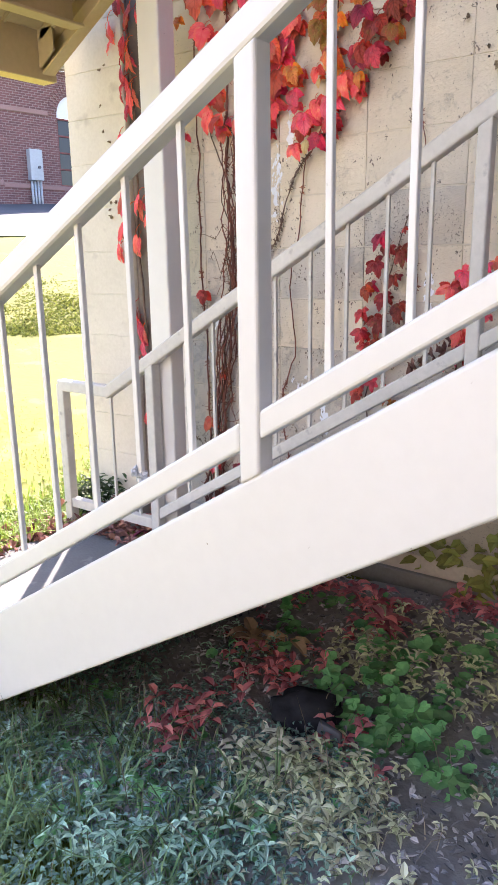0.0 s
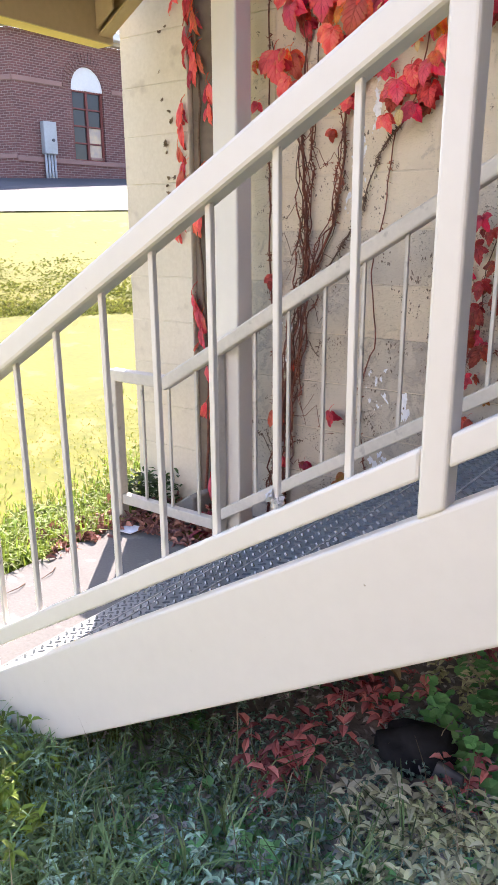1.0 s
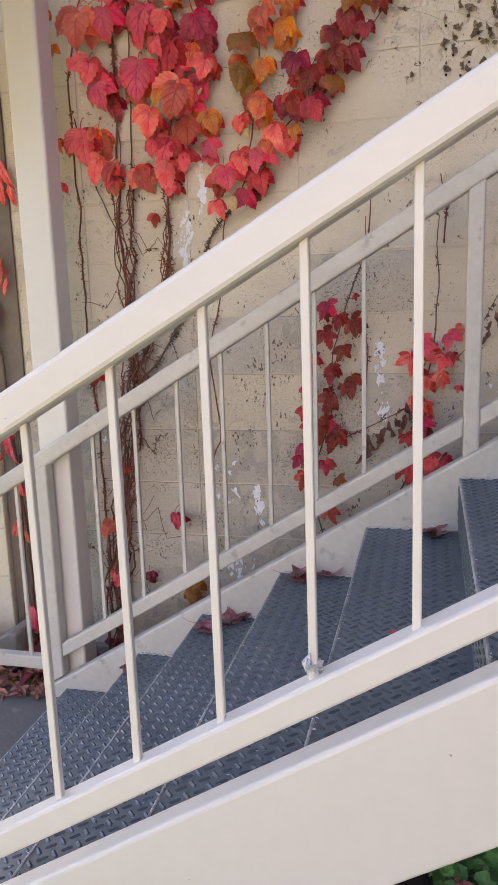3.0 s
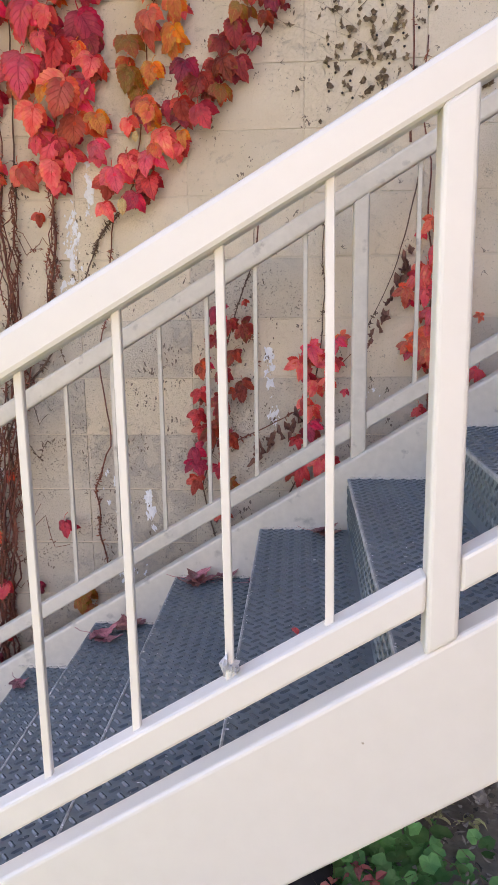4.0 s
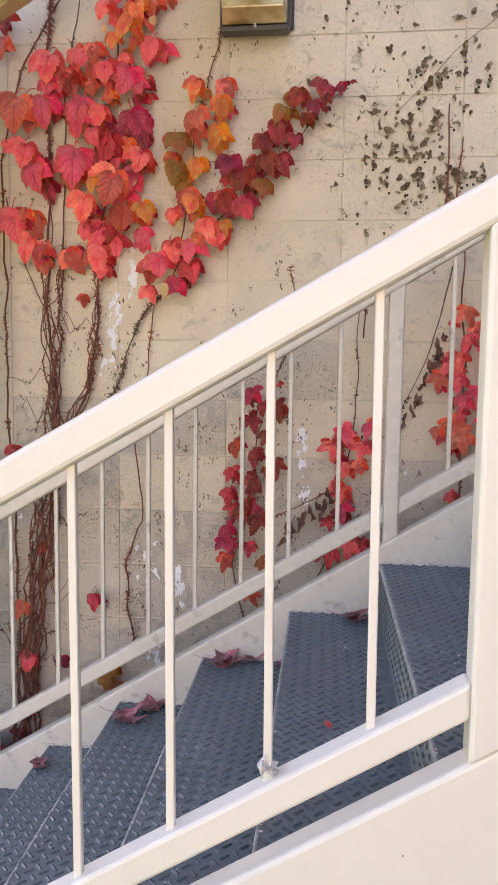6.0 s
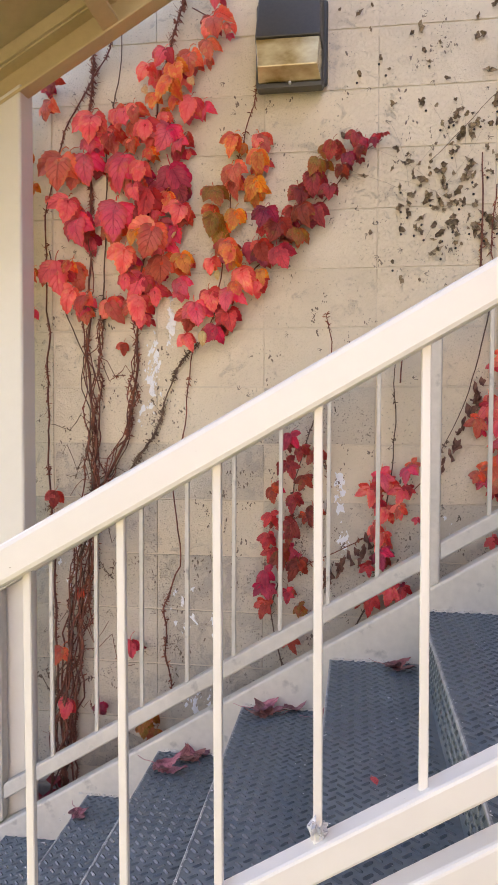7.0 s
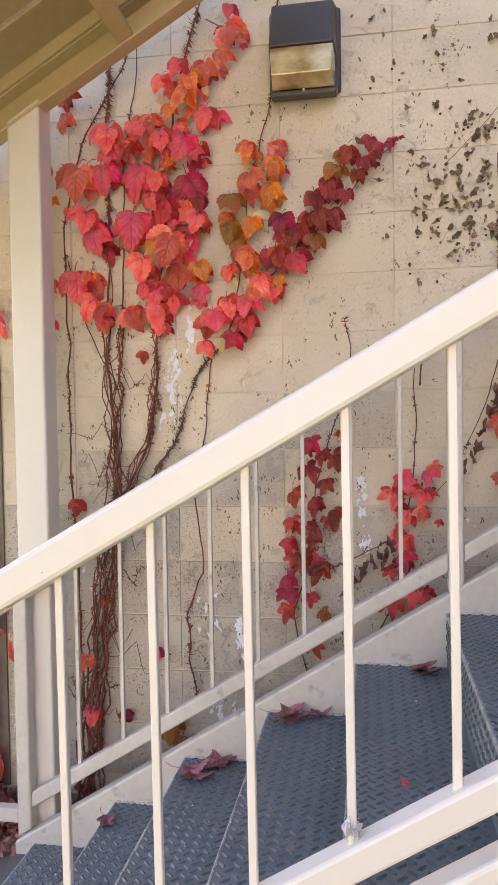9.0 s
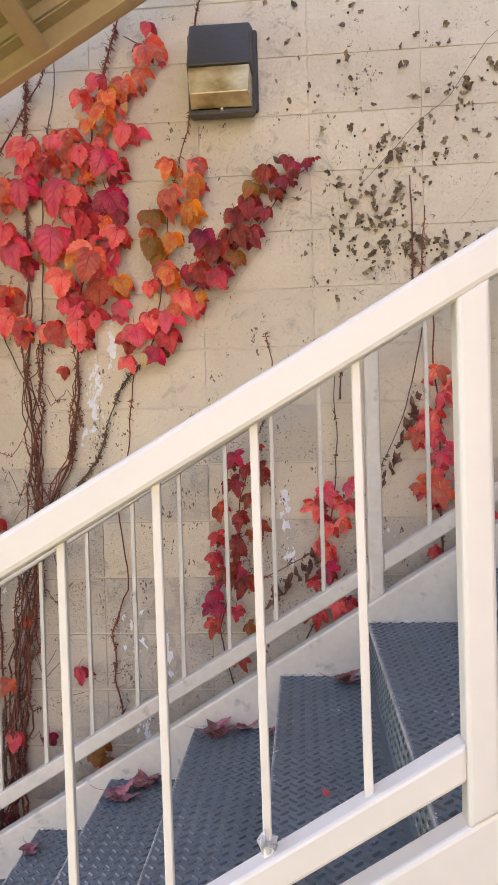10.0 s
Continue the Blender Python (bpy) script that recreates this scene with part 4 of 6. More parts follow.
dark = vine("slanting creeper shoot with maroon leaves shrinking to a tip")
stem(dark, [(-0.44, 1.95), (-0.25, 2.12), (-0.09, 2.27), (0.05, 2.45), (0.13, 2.5)], 0.003, 0.0015, BARK, 41)
SHOOT = (
    ("M", -0.27, 2.23, 0.099), ("M", -0.22, 2.19, 0.099), ("L", -0.16, 2.16, 0.079), ("M", -0.16, 2.31, 0.090), ("M", -0.15, 2.24, 0.095), ("M", -0.10, 2.24, 0.093),
    ("M", -0.11, 2.35, 0.086), ("M", -0.05, 2.31, 0.070), ("L", -0.09, 2.40, 0.070), ("M", -0.04, 2.45, 0.078), ("M", -0.01, 2.38, 0.055), ("L", -0.07, 2.46, 0.058),
    ("M", 0.01, 2.42, 0.057), ("M", 0.04, 2.49, 0.058), ("M", 0.06, 2.44, 0.053), ("C", 0.07, 2.47, 0.045), ("M", 0.10, 2.47, 0.038), ("C", 0.11, 2.49, 0.034),
    ("M", 0.12, 2.50, 0.028), ("C", 0.14, 2.50, 0.023),
)
hang(dark, SHOOT, 17)

shade = vine("dark crimson creeper growing behind the railing")
stem(shade, [(-0.20, 0.55), (-0.26, 0.82), (-0.18, 1.05), (-0.17, 1.3), (-0.11, 1.5), (-0.06, 1.62), (-0.055, 1.75)], 0.003, 0.0015, GREYBARK, 51, 60)
stem(shade, [(-0.15, 0.98), (-0.06, 1.02), (0.05, 1.08), (0.12, 1.12)], 0.002, 0.0015, BARK, 52, 30)
BEHIND = (
    ("C", -0.18, 1.44, 0.072), ("M", -0.10, 1.38, 0.083), ("M", -0.14, 1.40, 0.059), ("M", -0.19, 1.34, 0.071), ("M", -0.13, 1.29, 0.071), ("C", -0.25, 1.25, 0.073),
    ("M", -0.17, 1.22, 0.083), ("M", -0.10, 1.18, 0.083), ("C", -0.25, 1.16, 0.065), ("M", -0.17, 1.12, 0.092), ("C", -0.26, 1.08, 0.072), ("M", -0.22, 1.01, 0.092),
    ("M", -0.15, 0.98, 0.088), ("C", -0.27, 0.95, 0.073), ("C", -0.28, 0.90, 0.073), ("C", -0.27, 0.83, 0.073), ("C", -0.19, 0.89, 0.060), ("C", -0.18, 0.72, 0.073),
    ("L", -0.15, 0.83, 0.056), ("C", -0.09, 1.48, 0.032),
)
hang(shade, BEHIND, 20, 1.05, PALMATE)
crimson = vine("bright crimson creeper above the inner stringer")
stem(crimson, [(0.02, 0.7), (0.12, 0.9), (0.13, 1.1), (0.185, 1.378), (0.184, 1.735), (0.15, 1.80)], 0.003, 0.0015, GREYBARK, 61, 50)
stem(crimson, [(0.18, 1.2), (0.25, 1.27), (0.31, 1.33)], 0.002, 0.001, BARK, 62, 10)
LOW = (
    ("R", 0.14, 1.30, 0.080), ("R", 0.10, 1.25, 0.088), ("R", 0.21, 1.25, 0.076), ("R", 0.23, 1.33, 0.076), ("R", 0.16, 1.18, 0.084), ("R", 0.20, 1.20, 0.061),
    ("R", 0.11, 1.13, 0.069), ("R", 0.15, 1.09, 0.080), ("C", 0.14, 1.03, 0.089), ("C", 0.09, 0.99, 0.054), ("R", 0.26, 1.17, 0.035), ("C", 0.11, 0.88, 0.096),
    ("R", 0.17, 0.91, 0.084), ("C", 0.22, 0.92, 0.053),
)
hang(crimson, LOW, 22, 1.0, PALMATE)
right = vine("scarlet creeper with withered leaves on a thin side shoot")
stem(right, [(0.56, 0.95), (0.545, 1.34), (0.56, 1.6), (0.536, 1.74), (0.541, 1.94), (0.50, 2.1), (0.52, 2.33)], 0.004, 0.002, BARK, 71, 60)
stem(right, [(0.50, 1.9), (0.46, 1.7), (0.39, 1.5), (0.34, 1.40)], 0.0025, 0.0012, GREYBARK, 72, 40)
SIDEWAYS = (
    ("R", 0.54, 1.72, 0.078), ("R", 0.56, 1.63, 0.067), ("R", 0.53, 1.57, 0.079), ("R", 0.50, 1.54, 0.083), ("R", 0.46, 1.50, 0.073), ("R", 0.53, 1.49, 0.080),
    ("R", 0.55, 1.43, 0.069), ("R", 0.54, 1.38, 0.068), ("R", 0.51, 1.33, 0.092), ("R", 0.54, 1.29, 0.088), ("R", 0.47, 1.32, 0.053), ("R", 0.52, 1.09, 0.063),
    ("R", 0.71, 1.42, 0.034), ("R", 0.71, 1.22, 0.068), ("R", 0.60, 1.67, 0.075), ("R", 0.62, 1.56, 0.082), ("R", 0.60, 1.44, 0.076), ("R", 0.62, 1.35, 0.080),
    ("R", 0.62, 1.61, 0.067),
)
hang(right, SIDEWAYS, 24, 1.1, PALMATE)
edge = vine("creeper with drooping scarlet leaves climbing the taupe strip")
stem(edge, [(-1.44, 0.05), (-1.435, 0.5), (-1.46, 1.0), (-1.49, 1.5), (-1.47, 1.95), (-1.50, 2.5), (-1.52, 3.2)], 0.007, 0.005, GREYBARK, 81, 60, y=0.03)
stem(edge, [(-1.49, 0.05), (-1.46, 0.4), (-1.44, 0.9)], 0.008, 0.006, BARK, 82, 60, y=0.035)
rnd = random.Random(12)
for x, z, s in ((-1.59, 2.40, 0.11), (-1.53, 2.2, 0.13), (-1.48, 2.27, 0.09), (-1.48, 2.1, 0.12), (-1.40, 1.98, 0.10), (-1.40, 1.91, 0.08), (-1.56, 1.84, 0.09), (-1.58, 1.73, 0.12), (-1.56, 1.63, 0.12), (-1.53, 1.56, 0.12),
                (-1.45, 1.65, 0.09), (-1.43, 1.61, 0.09), (-1.60, 1.43, 0.08), (-1.52, 1.09, 0.12), (-1.49, 1.03, 0.12), (-1.44, 0.78, 0.08), (-1.43, 0.22, 0.11), (-1.37, 1.9, 0.07), (-1.36, 0.85, 0.07), (-1.36, 0.66, 0.08),
                (-1.54, 2.52, 0.11), (-1.45, 2.45, 0.10), (-1.50, 2.33, 0.10), (-1.55, 1.92, 0.10), (-1.48, 1.46, 0.10), (-1.56, 1.52, 0.10), (-1.47, 0.95, 0.09), (-1.45, 0.6, 0.09)):
    kinds = [RED, RED, CRIMSON]
    leaf(edge, x, z, s * 1.2, kinds, rnd, 0.06, 22, 0.6, SINGLE)
    for k in range(2):
        leaf(edge, x + rnd.uniform(-0.025, 0.025), z - rnd.uniform(-0.02, 0.05), s * rnd.uniform(0.6, 1.0), kinds, rnd, 0.05, 22, 0.55, SINGLE)

# withered remnants of an older vine
withered = thing("dead_vine", "withered grey vine remnants clinging to the wall beside the lamp", "dead vine", "creeper on the wall")


def husk_mesh(seed):
    rnd = random.Random(seed)
    bm = bmesh.new()
    for k in range(2):
        c = Vector((rnd.uniform(-0.35, 0.35), -0.15, rnd.uniform(-0.35, 0.35)))
        n = Vector((rnd.uniform(-0.8, 0.8), -1, rnd.uniform(-0.5, 0.9))).normalized()
        u = n.orthogonal().normalized()
        w = n.cross(u)
        mid = bm.verts.new(c - n * 0.3)
        t0 = rnd.uniform(0, 6.3)
        rim = []
        for i in range(9):
            t = t0 + 0.7 * i
            r = rnd.uniform(0.35, 0.8)
            rim.append(bm.verts.new(c + (u * math.cos(t) + 0.75 * w * math.sin(t)) * r + n * (rnd.uniform(-0.15, 0.35) + 0.9 * math.cos(t) ** 2 * r)))
        for i in range(9):
            bm.faces.new((rim[i], rim[(i + 1) % 9], mid)).smooth = True
    me = bpy.data.meshes.new("dried_leaf")
    bm.to_mesh(me)
    bm.free()
    me.materials.append(GREY_DRY)
    return me


HUSKS = [husk_mesh(k) for k in range(6)]
BROWN_HUSKS = [husk_mesh(k + 20) for k in range(4)]
for me in BROWN_HUSKS:
    me.materials[0] = BROWN
rnd = random.Random(8)
spots = []
for k in range(95):
    spots.append((rnd.gauss(0.33, 0.09), rnd.gauss(2.27, 0.11)))
for k in range(34):
    t = rnd.random()
    spots.append((0.22 + 0.55 * t + rnd.gauss(0, 0.03), 2.42 + 0.4 * t + rnd.gauss(0, 0.04)))
for k in range(60):
    spots.append((rnd.uniform(-0.03, 0.8), rnd.uniform(2.35, 3.1)))
for k in range(40):
    t = rnd.random()
    spots.append((0.42 + 0.35 * t, 2.14 + 0.12 * rnd.random() - 0.05 * t))
for k in range(14):
    spots.append((rnd.gauss(-1.65, 0.02), rnd.uniform(1.5, 2.3)))
for x, z in spots:
    if -0.33 < x < -0.04 and z > 2.6:
        continue
    ob = new("dried_leaf", rnd.choice(HUSKS))
    ob.parent = withered
    s = rnd.uniform(0.009, 0.017) if rnd.random() < 0.6 else rnd.uniform(0.016, 0.022)
    ob.matrix_local = Matrix.LocRotScale((x, (WY if x > -1.5 else WY - 0.035) - 0.008, z), Euler((0, rnd.uniform(0, 6.3), 0)), (s, s, s))
BERRY = mat("black_berry", (0.012, 0.01, 0.012), (0.02, 0.016, 0.018), rough=0.5, bump=0)
bm = bmesh.new()
bmesh.ops.create_icosphere(bm, subdivisions=2, radius=0.0042)
berry = bpy.data.meshes.new("berry")
bm.to_mesh(berry)
bm.free()
berry.polygons.foreach_set("use_smooth", [True] * len(berry.polygons))
berry.materials.append(BERRY)
for x, z in spots[:229:4]:
    if -0.36 < x < -0.02 and z > 2.58:
        continue
    ob = new("berry", berry)
    ob.parent = withered
    ob.location = (x + rnd.uniform(-0.012, 0.012), WY - 0.007, z - rnd.uniform(0.012, 0.03))
soup = bmesh.new()
for k in range(11):
    x, z = rnd.gauss(0.32, 0.12), rnd.gauss(2.35, 0.12)
    a = rnd.uniform(0.6, 2.6)
    n = [(x + 0.05 * i * math.cos(a + 0.05 * i), WY - 0.004, z + 0.05 * i * math.sin(a + 0.05 * i)) for i in range(6)]
    swept(soup, n, 0.0006, 0.0004, 4)
part("tendril_mat", soup, mat("pale_tendril", (0.5, 0.42, 0.32), (0.4, 0.33, 0.25), rough=0.9), withered)["kind"] = "stuff"
stem(withered, [(0.30, 2.42), (0.5, 2.62), (0.62, 2.72), (0.75, 2.9), (0.95, 3.05)], 0.0011, 0.0008, GREYBARK, 91)
stem(withered, [(0.47, 2.0), (0.475, 2.25), (0.47, 2.44)], 0.004, 0.002, BARK, 92, 24)
stem(withered, [(-0.29, 3.0), (-0.27, 3.1), (-0.2, 3.2)], 0.004, 0.002, BARK, 93, 10)
for x, z in ((-0.05, 1.8), (-0.055, 1.3), (0.2, 1.77)):
    stem(withered, [(x, z - 0.12), (x + 0.01, z), (x - 0.012, z + 0.1)], 0.003, 0.0015, BARK, int(97 + z * 10), 16)
rnd = random.Random(31)
for k in range(24):
    t = (k % 12) / 11
    x, z = (0.35 + 0.13 * t, 1.36 + 0.3 * t) if k < 12 else (-0.07 + 0.18 * t, 0.965 + 0.13 * t)
    ob = new("dried_leaf", BROWN_HUSKS[k % 4])
    ob.parent = withered
    s = rnd.uniform(0.02, 0.034)
    ob.matrix_local = Matrix.LocRotScale((x + rnd.uniform(-0.012, 0.012), WY - 0.03, z - rnd.uniform(0.01, 0.04)), Euler((0, rnd.uniform(-0.6, 0.6), 0)), (s * 0.8, s, s * 1.5))
    ob["label"] = "curled brown withered leaf"

# scabs of white paint and dark tendril pads on the wall
CHIP = mat("white_paint_scab", (0.93, 0.94, 0.96), (0.8, 0.82, 0.86), rough=0.6, fine=80, bump=0.3)
PAD = mat("tendril_pads", (0.27, 0.215, 0.17), (0.15, 0.12, 0.095), rough=0.9, fine=80, bump=0.3)


def scab(cx, cz, w, h, n, material, seed, name="paint_scab"):
    """Ragged flakes of bare white paint, or clusters of dark pads, scattered round a place on the wall."""
    rnd = random.Random(seed)
    bm = bmesh.new()
    flake = material is CHIP
    ox = oz = 0.0
    for k in range(n):
        if flake:
            x, z = cx + rnd.gauss(0, w), cz + rnd.gauss(0, h)
            r = rnd.choice((0.002, 0.003, 0.004, 0.006, 0.011, 0.015)) * rnd.uniform(0.7, 1.2)
        else:
            if k % 9 == 0:
                ox, oz = rnd.gauss(0, w), rnd.gauss(0, h)
            x, z = cx + ox + rnd.gauss(0, 0.012), cz + oz + rnd.gauss(0, 0.014)
            r = rnd.choice((0.001, 0.0015, 0.002, 0.004)) * rnd.uniform(0.7, 1.4)
        m = 14 if flake else rnd.randint(5, 8)
        tall, tilt = rnd.uniform(1.0, 1.8), rnd.uniform(-0.5, 0.5)
        rim = []
        for i in range(m):
            a = 2 * math.pi * i / m
            q = r * (rnd.uniform(0.35, 1.35) if flake else rnd.uniform(0.5, 1.3))
            u, v = q * math.cos(a) * 0.75, q * math.sin(a) * tall
            rim.append(bm.verts.new((x + u + tilt * v, WY - 0.0032 - k * 0.00002, z + v)))
        c = bm.verts.new((x, WY - 0.0048 - k * 0.00002, z))
        for i in range(m):
            bm.faces.new((rim[i], rim[(i + 1) % m], c))
    return part(name, bm, material, wall)


for i, (x, z, w, h, n) in enumerate(((-0.635, 1.87, 0.009, 0.05, 24), (-0.70, 1.68, 0.013, 0.06, 44), (-0.725, 1.53, 0.012, 0.04, 9), (-0.46, 0.72, 0.008, 0.04, 10), (-0.59, 0.80, 0.02, 0.06, 9), (-0.012, 1.26, 0.012, 0.05, 10),
                                     (0.008, 1.09, 0.01, 0.03, 6), (-0.54, 0.46, 0.05, 0.03, 14), (-1.02, 0.9, 0.05, 0.1, 12), (0.37, 1.15, 0.02, 0.02, 4))):
    scab(x, z, w, h, int(n * 1.7), CHIP, 100 + i)
for i, (x, z, w, h, n) in enumerate(((-0.68, 1.55, 0.03, 0.12, 160), (-0.5, 1.1, 0.03, 0.12, 90), (-0.08, 1.15, 0.05, 0.2, 260), (-0.3, 1.3, 0.12, 0.2, 200), (0.3, 1.2, 0.15, 0.3, 200), (0.3, 2.3, 0.12, 0.16, 120), (-0.1, 2.1, 0.15, 0.3, 90), (0.5, 2.7, 0.25, 0.25, 120), (-0.2, 2.5, 0.2, 0.2, 100), (-1.15, 1.3, 0.05, 0.4, 150), (-0.75, 0.9, 0.1, 0.3, 140), (-0.5, 0.7, 0.2, 0.2, 260), (-0.9, 1.6, 0.15, 0.4, 200))):
    scab(x, z, w * 1.3, h * 1.2, int(n * 1.15), PAD, 200 + i, "tendril_mat")["kind"] = "stuff"
rnd = random.Random(64)
bm = bmesh.new()
for k in range(170):
    x, z = rnd.uniform(-1.3, 0.75), rnd.uniform(0.4, 3.1)
    if -0.36 < x < 0.0 and z > 2.6:
        continue
    a = rnd.uniform(0, 6.3)
    for j in range(3):
        b = a + 0.6 * (j - 1)
        q = rnd.uniform(0.008, 0.022)
        swept(bm, [(x, WY - 0.005, z), (x + 0.5 * q * math.cos(b), WY - 0.008, z + 0.5 * q * math.sin(b)), (x + q * math.cos(b + 0.3), WY - 0.005, z + q * math.sin(b + 0.3))], 0.0011, 0.0006, 4)
part("tendril_mat", bm, PAD, wall)["kind"] = "stuff"

# flecks of worn metal and paint, and modelled glints, on treads and inner rail
rnd = random.Random(91)
bm = bmesh.new()


def fleck(x, y, z, r):
    a = rnd.uniform(0, 6.3)
    bm.faces.new([bm.verts.new((x + q * r * math.cos(a + b), y + q * r * math.sin(a + b), z + rnd.uniform(0, 0.0006))) for q, b in ((1.5, 0), (0.5, 1.4), (1.3, 3.1), (0.5, 4.6))])


for i in range(-3, 4):
    for c in range(7):
        cx, cy = rnd.uniform(0.03, 0.25), rnd.uniform(0.1, 1.15)
        for k in range(rnd.randint(2, 8)):
            fleck(NOSE_X + i * RUN + min(0.27, max(0.008, cx + rnd.gauss(0, 0.025))), cy + rnd.gauss(0, 0.035), NOSE_Z + i * RISE + 0.0026, rnd.uniform(0.0012, 0.003))
    for k in range(34):
        fleck(NOSE_X + i * RUN + rnd.uniform(0.0, 0.009), rnd.uniform(0.05, 1.2), NOSE_Z + i * RISE + 0.003, rnd.uniform(0.0015, 0.0035))
part("paint_fleck", bm, CHIP, stair, "scattered bright worn flecks and modelled glints")["kind"] = "stuff"

# ---- fallen leaves on the treads ----
FALLEN = leaf_mat("fallen_leaf", (0.5, 0.2, 0.2), (0.26, 0.085, 0.1), (0.36, 0.12, 0.12), (0.56, 0.3, 0.28), (0.16, 0.05, 0.06), rough=0.5, glow=0.05, vary=0.3)
fallen = []
for k in range(5):
    me = leaf_mesh(60 + k, "curled")
    me.materials.append(FALLEN)
    fallen.append(me)
scrap = leaf_mesh(70, "single")
scrap.materials.append(CRIMSON)
for k, (x, y, i, s, a) in enumerate(((-0.56, 1.13, -2, 0.12, 70), (-0.50, 1.17, -2, 0.1, 130), (-0.44, 1.2, -2, 0.09, 200), (-0.26, 1.2, -1, 0.11, 80), (-0.2, 1.19, -1, 0.1, -60), (-0.15, 1.21, -1, 0.08, 160), (-0.06, 1.18, -1, 0.08, 110), (-0.03, 1.2, -1, 0.06, 10), (0.15, 1.19, 0, 0.1, 60), (0.29, 1.2, 0, 0.055, 20), (0.09, 0.5, 0, 0.035, 10), (-0.83, 1.13, -3, 0.08, 40))):
    ob = new("fallen_leaf", fallen[k % 5] if s > 0.05 else scrap)
    tagged(ob, "curled dull-red fallen leaf lying on a grey tread" if s > 0.05 else "small red leaf scrap lying on a grey tread", "leaf", "fallen leaves")
    ob.matrix_world = Matrix.Translation((x, y, NOSE_Z + i * RISE + 0.004 + 0.05 * s)) @ Matrix.Rotation(radians(a), 4, "Z") @ Matrix.Rotation(radians(-84 if s > 0.05 else -88), 4, "X") @ Matrix.Scale(s, 4)

# ---- litter and plants ----
rnd = random.Random(77)


def rndv(up=0.6):
    a = rnd.uniform(0, 6.283)
    return Vector((math.cos(a), math.sin(a), rnd.uniform(-0.2, up)))


s = Soup()
for k in range(760):
    x, y = rnd.uniform(-1.78, -1.2), rnd.uniform(1.20, 1.56)
    if rnd.random() < 0.35:
        x, y = rnd.uniform(-1.98, -1.7), rnd.gauss(1.05, 0.14)
    z = 0.055 + rnd.random() * 0.07 * max(0, (y - 1.15)) * 2.6
    s.leaf((x, y, z), rndv(0.4), (rnd.uniform(-.6, .6), rnd.uniform(-.6, .6), 1), rnd.uniform(0.025, 0.065), rnd.uniform(0.014, 0.034), rnd.uniform(-0.6, 0.9), rnd.uniform(-0.5, 0.8))
LITTER = mat("leaf_litter", (0.42, 0.21, 0.16), (0.24, 0.09, 0.075), rough=0.8, fine=50, coarse=20, bump=0.3, vary=0.5, island=True)
s.done("leaf_litter", LITTER, "heap of dried brown and red leaves against the railing foot", "fallen leaves")
s = Soup()
for k in range(130):
    x, y = rnd.uniform(-1.5, -0.3), rnd.uniform(1.33, 1.57)
    s.leaf((x, y, 0.03 + rnd.random() * 0.08), rndv(0.8), (rnd.uniform(-.6, .6), -0.5, 1), rnd.uniform(0.06, 0.11), rnd.uniform(0.04, 0.07), 0.2, 0.3)
s.done("leaf_litter", mat("crimson_litter", (0.36, 0.03, 0.045), (0.2, 0.02, 0.03), rough=0.6, fine=50, coarse=20, bump=0.2, vary=0.4, island=True), "crimson fallen leaves behind the inner stringer", "fallen leaves")

# sunlit tall grass and weeds along the slab
GRASS = mat("sunlit_grass", (0.27, 0.36, 0.05), (0.14, 0.22, 0.026), rough=0.6, fine=30, coarse=3, bump=0, vary=0.45, island=True, through_light=0.4)
s = Soup()
for k in range(36000):
    x, y = rnd.uniform(-3.2, -1.75), rnd.uniform(-0.6, 3.6)
    near_edge = math.exp(-((x + 1.9) / 0.35) ** 2)
    if rnd.random() > 0.02 + 0.98 * near_edge or (x > -1.8 and y > 1.55):
        continue
    h = rnd.uniform(0.02, 0.05) + near_edge * rnd.uniform(0.0, 0.075)
    s.blade((x, y, rise_at((Vector((x, y)) - EYE_XY).dot(OUT)) - 0.005), h, rnd.uniform(0.005, 0.011), rnd.uniform(-1.3, 1.3), rnd.uniform(0, 6.3))
s.done("grass", GRASS, "sunlit green grass growing tall beside the concrete slab", "grass")
BANKGRASS = mat("bank_tufts", (0.24, 0.25, 0.05), (0.13, 0.155, 0.03), rough=0.9, fine=30, coarse=1, bump=0, vary=0.3, island=True, through_light=0.5)
s = Soup()
for k in range(30000):
    w = rnd.uniform(-3.6, 2.6)
    d = rnd.gauss(8.1, 0.65)
    if d < 7.42 + 0.15 * noise.noise((w * 1.5, 0.0, 7.0)):
        continue
    x, y = EYE_XY + OUT * d + SIDE * w
    p = (x, y, rise_at(d) + 0.10 * noise.noise((x * 0.35, y * 0.35, 0.0)) - 0.01)
    s.blade(p, rnd.uniform(0.01, 0.03) * (1 + 0.6 * noise.noise((x * 2.5, y * 2.5, 2.0))), rnd.uniform(0.02, 0.036), rnd.uniform(-1.2, 1.2), rnd.uniform(0, 6.3))
for k in range(7000):
    w = rnd.uniform(-3.6, 2.6)
    d = 7.45 + 0.15 * noise.noise((w * 1.5, 0.0, 7.0)) + abs(rnd.gauss(0, 0.22))
    x, y = EYE_XY + OUT * d + SIDE * w
    s.blade((x, y, rise_at(d) + 0.10 * noise.noise((x * 0.35, y * 0.35, 0.0)) - 0.01), rnd.uniform(0.02, 0.05), rnd.uniform(0.012, 0.022), rnd.uniform(-1, 1), rnd.uniform(0, 6.3))
s.done("bank_grass", BANKGRASS, "coarse tufted grass on the lawn bank", "grass")
s = Soup()
